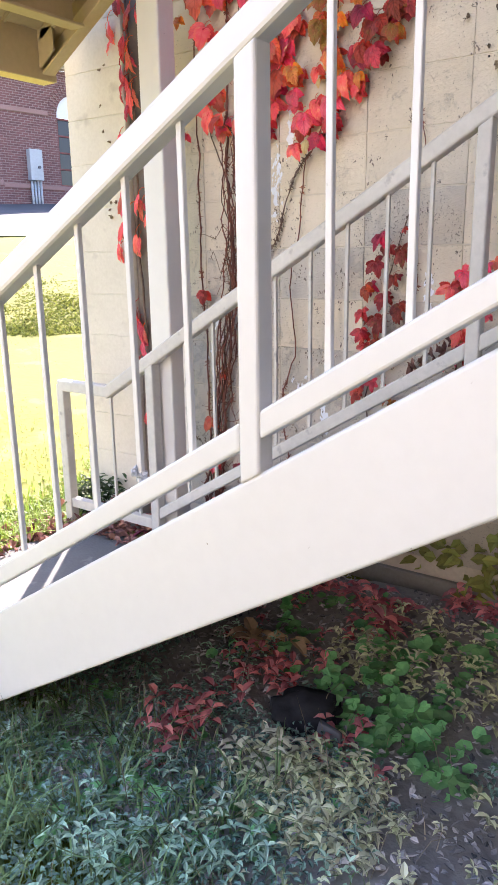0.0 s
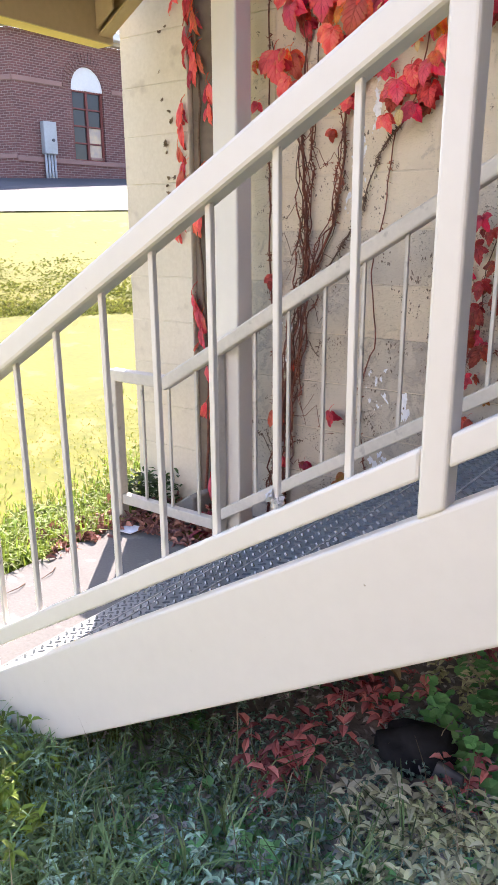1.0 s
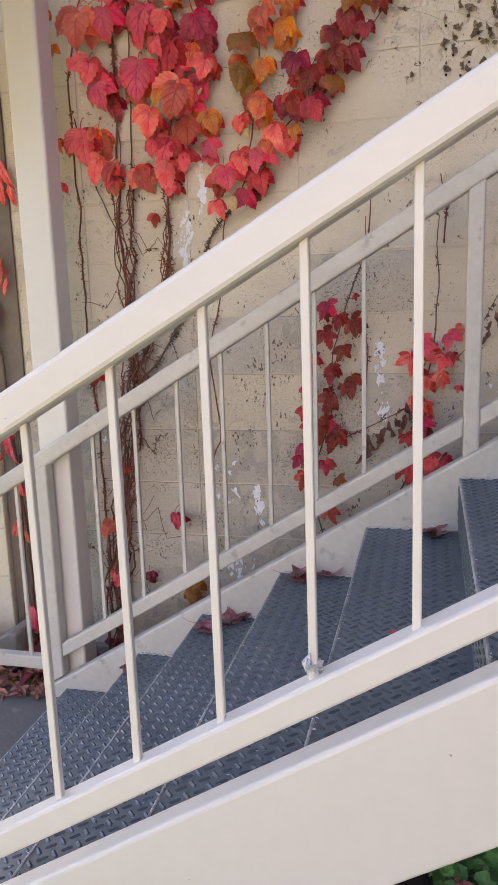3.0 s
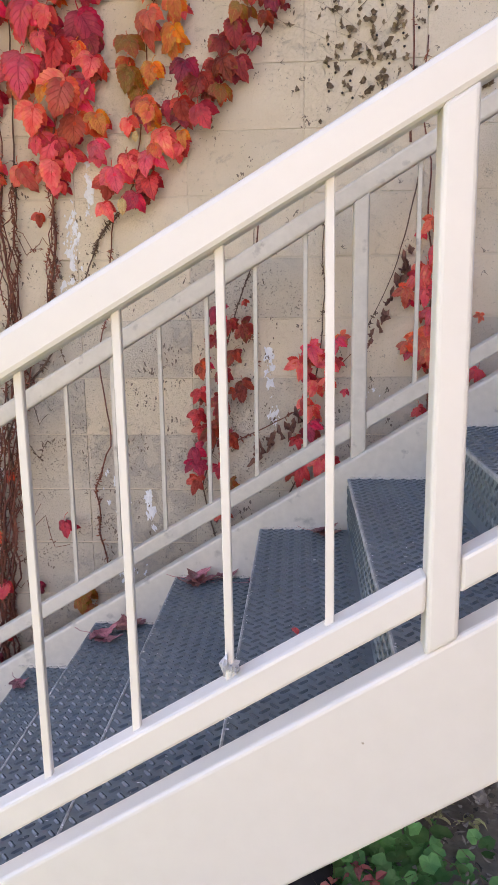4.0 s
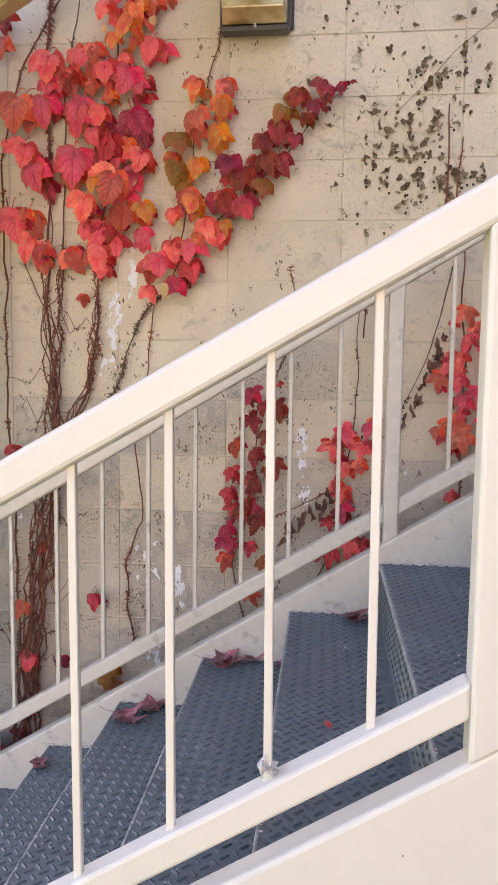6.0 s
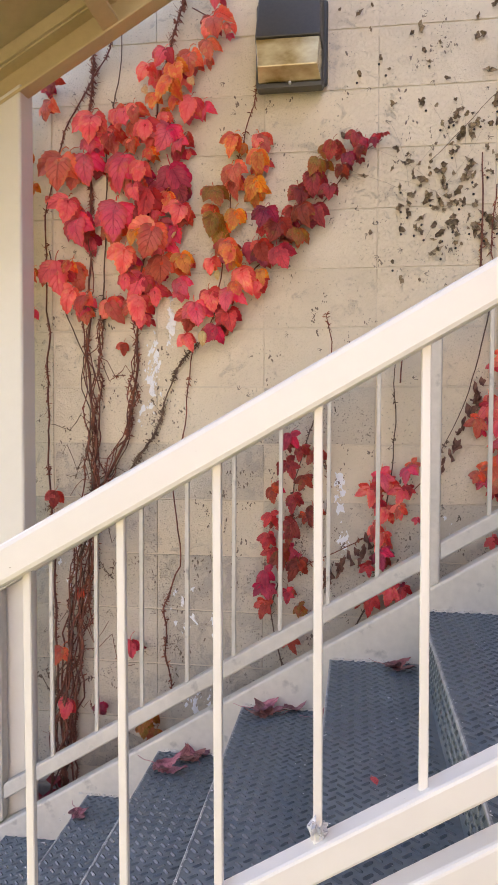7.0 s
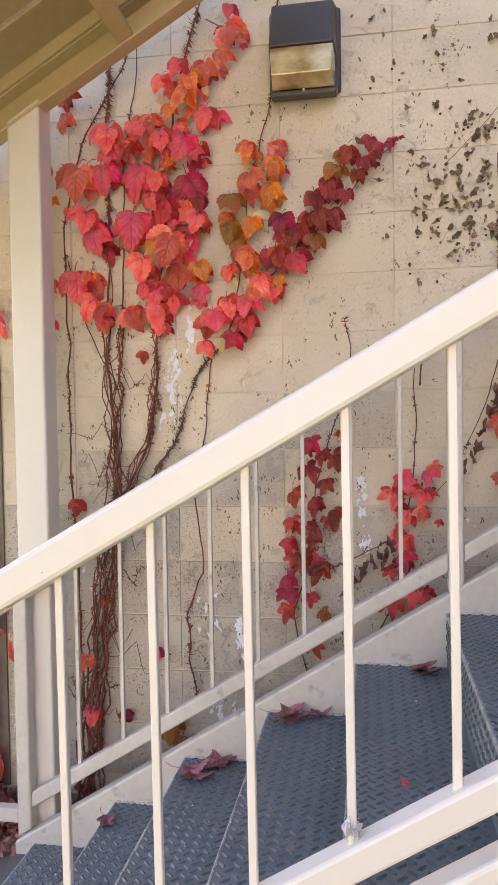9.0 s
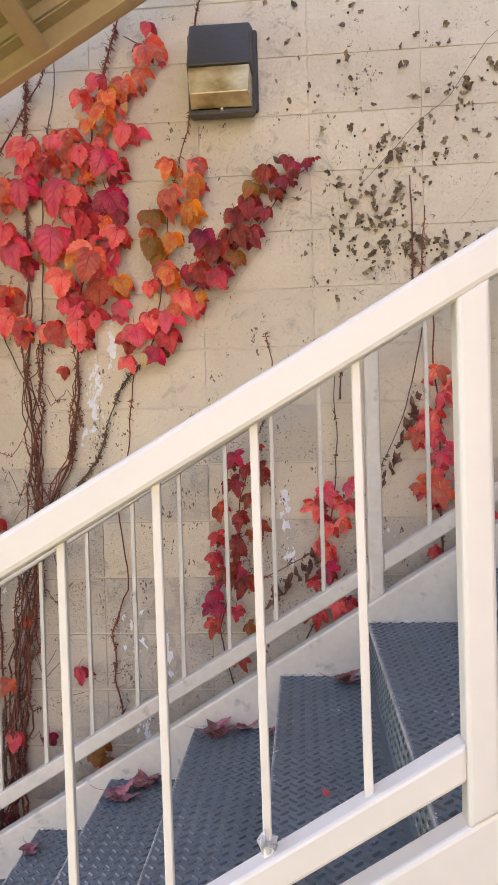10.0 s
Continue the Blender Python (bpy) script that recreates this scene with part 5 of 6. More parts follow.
for k in range(24000):
    w = rnd.uniform(-3.0, 2.2)
    d = 3.2 + 4.6 * rnd.random() ** 1.4
    x, y = EYE_XY + OUT * d + SIDE * w
    if x > -1.95:
        continue
    z = rise_at(d) + (0.10 * noise.noise((x * 0.35, y * 0.35, 0.0)) if d > 4 else 0) - 0.004
    h = rnd.uniform(0.005, 0.013) * (1 + 0.7 * noise.noise((x * 1.6, y * 1.6, 9.0)))
    s.blade((x, y, z), h, rnd.uniform(0.004, 0.009), rnd.uniform(-1.4, 1.4), rnd.uniform(0, 6.3))
s.done("lawn_grass", mat("lawn_blades", (0.36, 0.34, 0.05), (0.23, 0.245, 0.032), rough=0.8, fine=30, coarse=1, bump=0, vary=0.2, island=True, through_light=0.5), "short yellowing lawn grass in full sun", "grass")
s = Soup()
for k in range(150):
    c = Vector((min(-1.84, rnd.gauss(-2.02, 0.17)), rnd.uniform(0.1, 1.6), 0.03))
    for j in range(8):
        a = rnd.uniform(0, 6.3)
        s.leaf(c, (math.cos(a), math.sin(a), rnd.uniform(0.3, 1.1)), (0, 0, 1), rnd.uniform(0.06, 0.12), rnd.uniform(0.015, 0.028), 0.2, 0.5)
s.done("dandelion", GRASS, "bright green dandelion leaves beside the slab", "weeds")
s = Soup()
for k in range(330):
    c = Vector((rnd.gauss(-0.86, 0.17), rnd.gauss(-0.42, 0.16), rnd.uniform(0.05, 0.16)))
    for j in range(7):
        a = rnd.uniform(0, 6.3)
        s.leaf(c, (math.cos(a), math.sin(a), rnd.uniform(0.0, 0.9)), (0, 0, 1), rnd.uniform(0.02, 0.045), rnd.uniform(0.009, 0.018), 0.2, 0.4)
s.done("weed", GRASS, "bright green broad-leaved weeds at the end post", "weeds")
s = Soup()
for k in range(34):
    c = Vector((rnd.gauss(-1.74, 0.08), rnd.gauss(1.44, 0.05), 0.03))
    for j in range(9):
        s.leaf(c + Vector((0, 0, rnd.uniform(0, 0.22))), rndv(0.9), (0, 0, 1), rnd.uniform(0.04, 0.08), rnd.uniform(0.015, 0.03), 0.2, 0.3)
s.done("weed", mat("weed_green", (0.07, 0.11, 0.03), (0.04, 0.07, 0.02), rough=0.7, fine=30, coarse=6, bump=0, vary=0.4, island=True, through_light=0.25), "green weeds at the foot of the wall end", "weeds")

# shaded grass before the stair
BLUEGRASS = mat("shaded_grass", (0.27, 0.4, 0.17), (0.16, 0.27, 0.11), rough=0.6, fine=30, coarse=5, bump=0, vary=0.5, island=True, through_light=0.3)
s = Soup()
for k in range(17000):
    x, y = rnd.uniform(-1.9, 1.0), rnd.uniform(-1.0, 0.35)
    if rnd.random() < max(0.0, (y + 0.02) * 2.0) or (x > 0.1 and rnd.random() < 0.5 + (x - 0.1)) or (-1.8 < x < -0.97 and y > -0.14):
        continue
    s.blade((x, y, 0), rnd.uniform(0.03, 0.11) + (0.05 if x < -0.4 else 0) * rnd.random(), rnd.uniform(0.003, 0.007), rnd.uniform(-1, 1), rnd.uniform(0, 6.3))
for k in range(110):
    x, y = rnd.uniform(-1.5, -0.25), rnd.uniform(-0.9, -0.06)
    for j in range(7):
        a = rnd.uniform(0, 6.3)
        s.leaf((x, y, rnd.uniform(0.01, 0.08)), (math.cos(a), math.sin(a), rnd.uniform(0.2, 0.9)), (0, 0, 1), rnd.uniform(0.04, 0.08), rnd.uniform(0.012, 0.022), 0.2, 0.4)
s.done("grass", BLUEGRASS, "long shaded grass in front of the stair", "grass")
s = Soup()
for k in range(150):
    x, y = rnd.uniform(-0.9, 0.6), rnd.uniform(-0.5, 0.6)
    s.blade((x, y, 0), rnd.uniform(0.1, 0.26), rnd.uniform(0.002, 0.0035), rnd.uniform(-1.2, 1.2), rnd.uniform(0, 6.3))
s.done("dry_grass", mat("straw", (0.42, 0.36, 0.24), (0.3, 0.25, 0.16), rough=0.8, bump=0, vary=0.3, island=True), "thin dry grass stalks under the stair", "grass")


def rosettes(n, where, leaf_len, leaf_w, per, height, material, name, label, round_leaf=False):
    """Low plants: each a ring of leaves on a short stem."""
    s = Soup()
    for k in range(n):
        x, y = where()
        h = rnd.uniform(*height)
        a0 = rnd.uniform(0, 6.3)
        for j in range(per):
            a = a0 + 2 * math.pi * j / per + rnd.uniform(-0.3, 0.3)
            tier = h * (1 - 0.35 * (j % 2)) * rnd.uniform(0.85, 1.05)
            if round_leaf:
                p = (x + 0.05 * math.cos(a) * rnd.random(), y + 0.05 * math.sin(a) * rnd.random(), tier)
                s.disc(p, (rnd.uniform(-.5, .5), rnd.uniform(-.8, .2), 1), 0.8 * rnd.uniform(*leaf_len))
            else:
                s.leaf((x, y, tier), (math.cos(a), math.sin(a), rnd.uniform(-0.15, 0.55)), (0, 0, 1), 0.78 * rnd.uniform(*leaf_len), 0.78 * rnd.uniform(*leaf_w), 0.25, rnd.uniform(0.1, 0.5))
    return s.done(name, material, label, "ground cover")


s = Soup()
for k in range(120):
    cx, cy = rnd.uniform(-1.0, 0.25), rnd.uniform(-0.55, 0.22)
    for j in range(rnd.randint(8, 15)):
        s.blade((cx + rnd.gauss(0, 0.012), cy + rnd.gauss(0, 0.012), 0.0), rnd.uniform(0.08, 0.2), rnd.uniform(0.004, 0.0075), rnd.uniform(0.3, 1.5), rnd.uniform(0, 6.3))
s.done("grass", BLUEGRASS, "arching tufts of long grass before the stair", "grass")
SEAGREEN = mat("blue_green_leaf", (0.36, 0.56, 0.45), (0.18, 0.32, 0.26), rough=0.6, fine=30, coarse=9, bump=0.05, vary=0.5, island=True, through_light=0.2)
s = Soup()
for k in range(17000):
    x, y = rnd.uniform(-1.1, 1.0), rnd.uniform(-0.6, 0.75)
    if noise.noise((x * 4, y * 4, 12.0)) < -0.3 + (0.4 if x > 0.4 else 0) + max(0, y) * 0.5:
        continue
    s.leaf((x, y, 0.03 + rnd.random() * 0.045), rndv(0.7), (rnd.uniform(-.5, .5), rnd.uniform(-.5, .5), 1), rnd.uniform(0.012, 0.026), rnd.uniform(0.006, 0.013), 0.2, 0.3)
s.done("ground_cover", SEAGREEN, "fine blue-green ground cover before the stair", "ground cover")


def area(x0, x1, y0, y1):
    return lambda: (rnd.uniform(x0, x1), rnd.uniform(y0, y1))


def blob(cx, cy, sx, sy):
    return lambda: (rnd.gauss(cx, sx), rnd.gauss(cy, sy))


GREENLEAF = mat("round_green_leaf", (0.29, 0.64, 0.24), (0.11, 0.37, 0.13), rough=0.5, fine=30, coarse=9, bump=0.05, vary=0.4, island=True, through_light=0.25)
GREYLEAF = mat("grey_green_leaf", (0.62, 0.82, 0.64), (0.24, 0.45, 0.3), rough=0.6, fine=30, coarse=9, bump=0.05, vary=0.4, island=True, through_light=0.2)
CREAMLEAF = mat("variegated_pale_leaf", (0.95, 0.94, 0.68), (0.58, 0.64, 0.36), rough=0.6, fine=24, coarse=9, bump=0.05, vary=0.4, island=True, through_light=0.2)
REDGROUND = mat("red_ground_leaf", (0.86, 0.36, 0.36), (0.62, 0.17, 0.2), rough=0.6, fine=30, coarse=9, bump=0.05, vary=0.4, island=True, through_light=0.2)
TANLEAF = mat("tan_fallen_leaf", (0.62, 0.45, 0.27), (0.5, 0.34, 0.19), rough=0.7, fine=40, coarse=9, bump=0.1, vary=0.4, island=True)
DULL = mat("dull_litter", (0.56, 0.53, 0.5), (0.2, 0.21, 0.23), rough=0.8, fine=40, coarse=9, bump=0.2, vary=0.6, island=True)
rosettes(36, blob(0.28, 0.68, 0.1, 0.13), (0.018, 0.042), (0, 0), 4, (0.03, 0.13), GREENLEAF, "ground_ivy", "round glossy green ground ivy leaves", True)
rosettes(14, blob(0.46, 0.6, 0.1, 0.06), (0.018, 0.036), (0, 0), 4, (0.04, 0.1), GREENLEAF, "ground_ivy", "round green ground ivy leaves on bare soil", True)
rosettes(10, blob(0.42, 1.0, 0.12, 0.14), (0.022, 0.04), (0, 0), 4, (0.05, 0.13), GREENLEAF, "ground_ivy", "round green leaves near the wall foot", True)
rosettes(34, blob(-0.02, 0.1, 0.22, 0.15), (0.02, 0.035), (0, 0), 3, (0.03, 0.08), GREENLEAF, "ground_ivy", "scattered round leaves among the grass", True)
rosettes(40, area(-0.35, 0.45, 0.6, 1.4), (0.018, 0.034), (0, 0), 4, (0.03, 0.1), GREENLEAF, "ground_ivy", "round green leaves scattered under the stair", True)
rosettes(170, blob(0.3, 0.27, 0.12, 0.12), (0.028, 0.056), (0.013, 0.026), 7, (0.03, 0.1), CREAMLEAF, "variegated_plant", "pale variegated creeping plant with pointed leaves")
rosettes(14, blob(0.13, 0.34, 0.05, 0.04), (0.05, 0.075), (0.022, 0.032), 6, (0.05, 0.1), mat("cream_leaf", (0.9, 0.89, 0.74), (0.72, 0.74, 0.52), rough=0.6, fine=24, coarse=9, bump=0.05, vary=0.2, island=True, through_light=0.2), "variegated_plant", "tuft of almost white pointed leaves")
rosettes(90, area(0.4, 1.0, -0.35, 0.4), (0.02, 0.036), (0.01, 0.016), 8, (0.03, 0.09), CREAMLEAF, "variegated_plant", "small pale yellowish weeds on bare soil")
rosettes(120, area(-0.05, 0.6, 0.8, 1.4), (0.03, 0.06), (0.014, 0.026), 6, (0.03, 0.12), CREAMLEAF, "variegated_plant", "pale creeping plant in the shade under the stair")
rosettes(210, area(-0.9, 0.5, -0.6, 0.2), (0.02, 0.038), (0.009, 0.016), 9, (0.03, 0.12), GREYLEAF, "grey_weed", "low grey-green weeds among the grass")
rosettes(60, blob(0.12, -0.1, 0.16, 0.1), (0.03, 0.05), (0.012, 0.02), 8, (0.06, 0.15), GREYLEAF, "grey_weed", "pale grey-green weeds with slender leaves")
rosettes(150, area(-0.8, -0.1, 0.15, 0.9), (0.02, 0.04), (0.009, 0.016), 8, (0.02, 0.08), GREYLEAF, "grey_weed", "sparse grey-green weeds under the stair")
rosettes(18, blob(-0.17, 0.33, 0.05, 0.1), (0.045, 0.075), (0.026, 0.04), 5, (0.05, 0.12), REDGROUND, "red_creeper", "small crimson creeper leaves on the ground")
rosettes(22, blob(-0.13, 0.68, 0.09, 0.07), (0.045, 0.07), (0.026, 0.04), 5, (0.03, 0.1), REDGROUND, "red_creeper", "crimson creeper leaves under the stringer")
rosettes(24, area(-0.45, 0.1, 0.75, 1.25), (0.035, 0.06), (0.022, 0.034), 5, (0.02, 0.06), REDGROUND, "red_creeper", "reddish creeper leaves on the shaded soil")
rosettes(5, blob(0.07, 1.18, 0.02, 0.02), (0.1, 0.13), (0.04, 0.055), 4, (0.06, 0.1), REDGROUND, "red_creeper", "large pinkish red creeper leaf")
rosettes(16, blob(-0.12, 1.34, 0.1, 0.06), (0.06, 0.09), (0.034, 0.05), 5, (0.04, 0.12), REDGROUND, "red_creeper", "crimson creeper leaves by the wall foot")
rosettes(16, blob(0.25, 1.5, 0.1, 0.03), (0.05, 0.08), (0.03, 0.045), 5, (0.04, 0.12), REDGROUND, "red_creeper", "reddish creeper leaves against the footing")
rosettes(10, blob(0.3, 0.5, 0.08, 0.05), (0.04, 0.06), (0.024, 0.034), 5, (0.05, 0.1), REDGROUND, "red_creeper", "reddish leaves among pale foliage")
rosettes(4, blob(-0.31, 0.83, 0.025, 0.015), (0.1, 0.125), (0.055, 0.07), 4, (0.05, 0.07), TANLEAF, "fallen_leaves", "large tan fallen leaves")
rosettes(2, blob(-0.19, 0.88, 0.01, 0.01), (0.11, 0.13), (0.065, 0.08), 2, (0.05, 0.07), TANLEAF, "fallen_leaves", "broad tan fallen leaf")
s = Soup()
for k in range(5200):
    x, y = rnd.uniform(-0.95, 1.2), rnd.uniform(-0.1, 1.5)
    s.leaf((x, y, 0.035 + rnd.random() * 0.03), rndv(0.3), (rnd.uniform(-.5, .5), rnd.uniform(-.5, .5), 1), rnd.uniform(0.012, 0.036), rnd.uniform(0.006, 0.018), rnd.uniform(-0.4, 0.5), rnd.uniform(-0.3, 0.5))
s.done("leaf_litter", DULL, "dark damp leaf litter under the stair", "fallen leaves")
vine_g = Soup()
for k in range(90):
    x, z = rnd.gauss(0.26, 0.16), rnd.uniform(0.05, 0.34)
    vine_g.leaf((x, WY - 0.05, z), rndv(0.3), (0, -1, 0.6), rnd.uniform(0.05, 0.09), rnd.uniform(0.03, 0.05), 0.2, 0.3)
vine_g.done("ivy", mat("yellow_green_leaf", (0.42, 0.42, 0.1), (0.24, 0.28, 0.07), rough=0.6, fine=30, coarse=9, bump=0.05, vary=0.4, island=True, through_light=0.25), "yellow-green vine leaves low on the wall", "climbing plant")

# crumpled black plastic and a concrete block under the stair
BLACK = mat("black_plastic", (0.01, 0.011, 0.016), (0.016, 0.017, 0.023), rough=0.85, fine=50, bump=0.2)
sheet = thing("plastic_sheet", "crumpled black plastic sheet half hidden in the ground cover", "plastic sheet")
bm = bmesh.new()
bmesh.ops.create_icosphere(bm, subdivisions=4, radius=1.0)
for q in bm.verts:
    c = q.co.copy()
    q.co = Vector((c.x * 0.115, c.y * 0.085, c.z * 0.085)) * (1 + 0.3 * noise.noise(c * 1.6) + 0.1 * noise.noise(c * 5))
bmesh.ops.transform(bm, matrix=Matrix.Translation((0.1, 0.56, 0.045)) @ Matrix.Rotation(0.35, 4, "Z"), verts=bm.verts)
part("sheet", bm, BLACK, sheet, smooth=True)
bm = bmesh.new()
prism(bm, [(0.16, 0.04), (0.25, 0.03), (0.245, 0.085), (0.175, 0.1)], 0.485, 0.5, 0.004)
part("flap", bm, mat("grey_plastic", (0.14, 0.15, 0.17), (0.1, 0.105, 0.12), rough=0.6), sheet, "stiff grey flap")
bm = bmesh.new()
box(bm, 0.68, 1.08, 0.98, 1.18, -0.02, 0.19, 0.012)
tagged(part("concrete_block", bm, SLAB), "rough grey concrete block on the soil", "concrete block")
bm = bmesh.new()
bmesh.ops.create_icosphere(bm, subdivisions=2, radius=0.022, matrix=Matrix.Translation((0.63, 0.92, 0.055)) @ Matrix.Diagonal((0.8, 0.8, 1.2, 1)))
for q in bm.verts:
    q.co += Vector((noise.noise(q.co * 60), noise.noise(q.co * 70), noise.noise(q.co * 80))) * 0.008
tagged(part("foil_scrap", bm, TAPE), "crumpled silver foil scrap on the soil", "litter")
bm = bmesh.new()
prism(bm, [(-1.62, 0.03), (-1.44, 0.03), (-1.44, 0.19), (-1.47, 0.2), (-1.62, 0.10)], 1.42, 1.56, 0.008)
tagged(part("splash_block", bm, SLAB), "sloped concrete splash block against the wall", "splash block")
# loose pale scrap and twigs on the slab
bm = bmesh.new()
prism(bm, [(-1.70, 0.056), (-1.60, 0.062), (-1.60, 0.065), (-1.70, 0.059)], 1.15, 1.24, 0.0)
tagged(part("paper_scrap", bm, CHIP), "white paper scrap caught in the leaves", "litter")
for k, (x, y, a) in enumerate(((-1.62, 0.72, 0.9), (-1.60, 0.55, 1.2), (-1.5, 0.18, 0.2))):
    bm = bmesh.new()
    swept(bm, [(x, y, 0.055), (x + 0.05 * math.cos(a), y - 0.05 * math.sin(a), 0.06), (x + 0.11 * math.cos(a + 0.3), y - 0.11 * math.sin(a + 0.3), 0.055)], 0.003, 0.0015, 5)
    tagged(part("twig", bm, GREYBARK), "thin dry twig on the concrete slab", "twig")

# ---- brick building ----


def brick_material():
    m = bpy.data.materials.new("far_brick")
    m.use_nodes = True
    n, l = m.node_tree.nodes, m.node_tree.links
    co, sep, com, br = n.new("ShaderNodeTexCoord"), n.new("ShaderNodeSeparateXYZ"), n.new("ShaderNodeCombineXYZ"), n.new("ShaderNodeTexBrick")
    l.new(co.outputs["Object"], sep.inputs[0])
    l.new(sep.outputs[0], com.inputs[0])
    l.new(sep.outputs[2], com.inputs[1])
    l.new(com.outputs[0], br.inputs["Vector"])
    for k, val in (("Scale", 1.0), ("Brick Width", 0.165), ("Row Height", 0.054), ("Mortar Size", 0.006), ("Mortar Smooth", 0.2), ("Bias", -0.2)):
        br.inputs[k].default_value = val
    br.inputs["Color1"].default_value, br.inputs["Color2"].default_value, br.inputs["Mortar"].default_value = (0.19, 0.085, 0.08, 1), (0.125, 0.06, 0.06, 1), (0.3, 0.22, 0.2, 1)
    p = n["Principled BSDF"]
    l.new(br.outputs[0], p.inputs["Base Color"])
    p.inputs["Roughness"].default_value = 0.9
    bp = n.new("ShaderNodeBump")
    bp.inputs["Strength"].default_value, bp.inputs["Distance"].default_value = 0.5, 0.01
    bp.invert = True
    l.new(br.outputs["Fac"], bp.inputs["Height"])
    l.new(bp.outputs[0], p.inputs["Normal"])
    return m


BRICK = brick_material()
BAND = mat("pink_stone_band", (0.33, 0.2, 0.18), (0.27, 0.16, 0.145), rough=0.9)
WHITE = mat("white_trim", (0.75, 0.76, 0.78), (0.68, 0.69, 0.71), rough=0.6, fine=20, coarse=2, bump=0.03)
SHINGLE = mat("pale_shingles", (0.42, 0.42, 0.43), (0.3, 0.3, 0.31), rough=0.85, fine=6, coarse=2, bump=0.3, stretch=(1, 1, 6))
GLASS = mat("window_glass", (0.02, 0.022, 0.025), (0.03, 0.03, 0.032), rough=0.06, fine=2, coarse=0.5, bump=0.02)
FRAME = mat("red_brown_frame", (0.2, 0.05, 0.045), (0.15, 0.04, 0.035), rough=0.6)
STEELBOX = mat("grey_steel", (0.42, 0.45, 0.48), (0.36, 0.38, 0.41), rough=0.45, metal=0.2, fine=20, coarse=2, bump=0.03)
EAVE, SPRING, SILL, FOOT = 5.75, 4.70, 3.12, 2.3


def polar(az, r):
    return EYE_XY + r * Vector((math.cos(radians(az)), math.sin(radians(az))))


C0, C1, C2 = polar(147.0, 19.6), polar(142.3, 18.3), polar(133.5, 20.4)
C3 = C2 + (polar(129.0, 20.7) - C2)
house = thing("brick_building", "single-storey brown brick building with an arched window and pale roof", "building")


def face(a, b):
    """A frame with its origin at a, x along the face to b, y into the building."""
    d = (b - a).normalized()
    m = Matrix(((d.x, -d.y, 0, a.x), (d.y, d.x, 0, a.y), (0, 0, 1, 0), (0, 0, 0, 1)))
    return m, (b - a).length


def fpart(name, bm, material, m, parent=None, label="", smooth=False):
    ob = part(name, bm, material, parent or house, label, smooth)
    ob.matrix_local = m
    return ob


M1, L1 = face(C1, C2)
M0, L0 = face(C0, C1)
M2, L2 = face(C2, C3)
WIN_S, WIN_W, ARCH_H = 2.0, 0.46, 0.52
# middle face with its opening
bm = bmesh.new()
arc = [(WIN_S + WIN_W * math.cos(math.pi * i / 16), SPRING + ARCH_H * math.sin(math.pi * i / 16)) for i in range(17)]
prism(bm, [(WIN_S, SILL), (WIN_S, FOOT), (L1 + 0.02, FOOT), (L1 + 0.02, EAVE), (WIN_S, EAVE), *arc[8::-1], (WIN_S + WIN_W, SILL)], 0, 0.3)
fpart("wall", bm, BRICK, M1)
bm = bmesh.new()
prism(bm, [(WIN_S, EAVE), (0, EAVE), (0, FOOT), (WIN_S, FOOT), (WIN_S, SILL), (WIN_S - WIN_W, SILL), *arc[16:7:-1]], 0, 0.3)
fpart("wall", bm, BRICK, M1)
bm = bmesh.new()
box(bm, 0, L0, 0, 0.3, FOOT, EAVE)
fpart("wall", bm, BRICK, M0)
bm = bmesh.new()
box(bm, 0, L2 + 4, 0, 0.3, FOOT, EAVE)
fpart("wall", bm, BRICK, M2)
for M, a, b in ((M0, 0, L0), (M2, 0, L2 + 4)):
    for z in (SPRING + 0.05, SILL):
        bm = bmesh.new()
        box(bm, a, b, -0.025, 0, z - 0.05, z + 0.05, 0.006)
        fpart("stone_band", bm, BAND, M)
for a, b in ((0, WIN_S - WIN_W - 0.25), (WIN_S + WIN_W + 0.25, L1)):
    bm = bmesh.new()
    box(bm, a, b, -0.025, 0, SPRING, SPRING + 0.1, 0.006)
    fpart("stone_band", bm, BAND, M1)
bm = bmesh.new()
box(bm, 0, L1, -0.03, 0, SILL - 0.1, SILL, 0.006)
fpart("stone_band", bm, BAND, M1)
win = new("window")
win.parent = house
win["label"] = "tall arched window with a white fanlight panel"
win.matrix_local = M1


def wpart(name, bm, material, label=""):
    ob = part(name, bm, material, win, label)
    return ob


bm = bmesh.new()
prism(bm, [(WIN_S - WIN_W, SPRING)] + [(WIN_S + WIN_W * math.cos(math.pi * (16 - i) / 16), SPRING + ARCH_H * math.sin(math.pi * (16 - i) / 16)) for i in range(1, 16)] + [(WIN_S + WIN_W, SPRING)], 0.03, 0.08)
wpart("fanlight", bm, WHITE, "white arched panel")
for k in range(21):
    bm = bmesh.new()
    a = math.pi * k / 20
    ca, sa = math.cos(a), math.sin(a)
    t = 0.055
    pts = []
    for rr, dt in ((1.02, -t), (1.02, t), (1.5, t), (1.5, -t)):
        aa = a + dt
        pts.append((WIN_S + WIN_W * rr * math.cos(aa), SPRING + 0.06 + ARCH_H * rr * math.sin(aa)))
    prism(bm, pts, -0.02, 0.0)
    fpart("arch_brick", bm, BRICK, M1)
# Pale colour for two right-hand panes paints in their bright reflections.
PANE_SHINE = mat("blind_behind_glass", (0.6, 0.45, 0.3), (0.35, 0.3, 0.3), rough=0.15, fine=6, coarse=4)
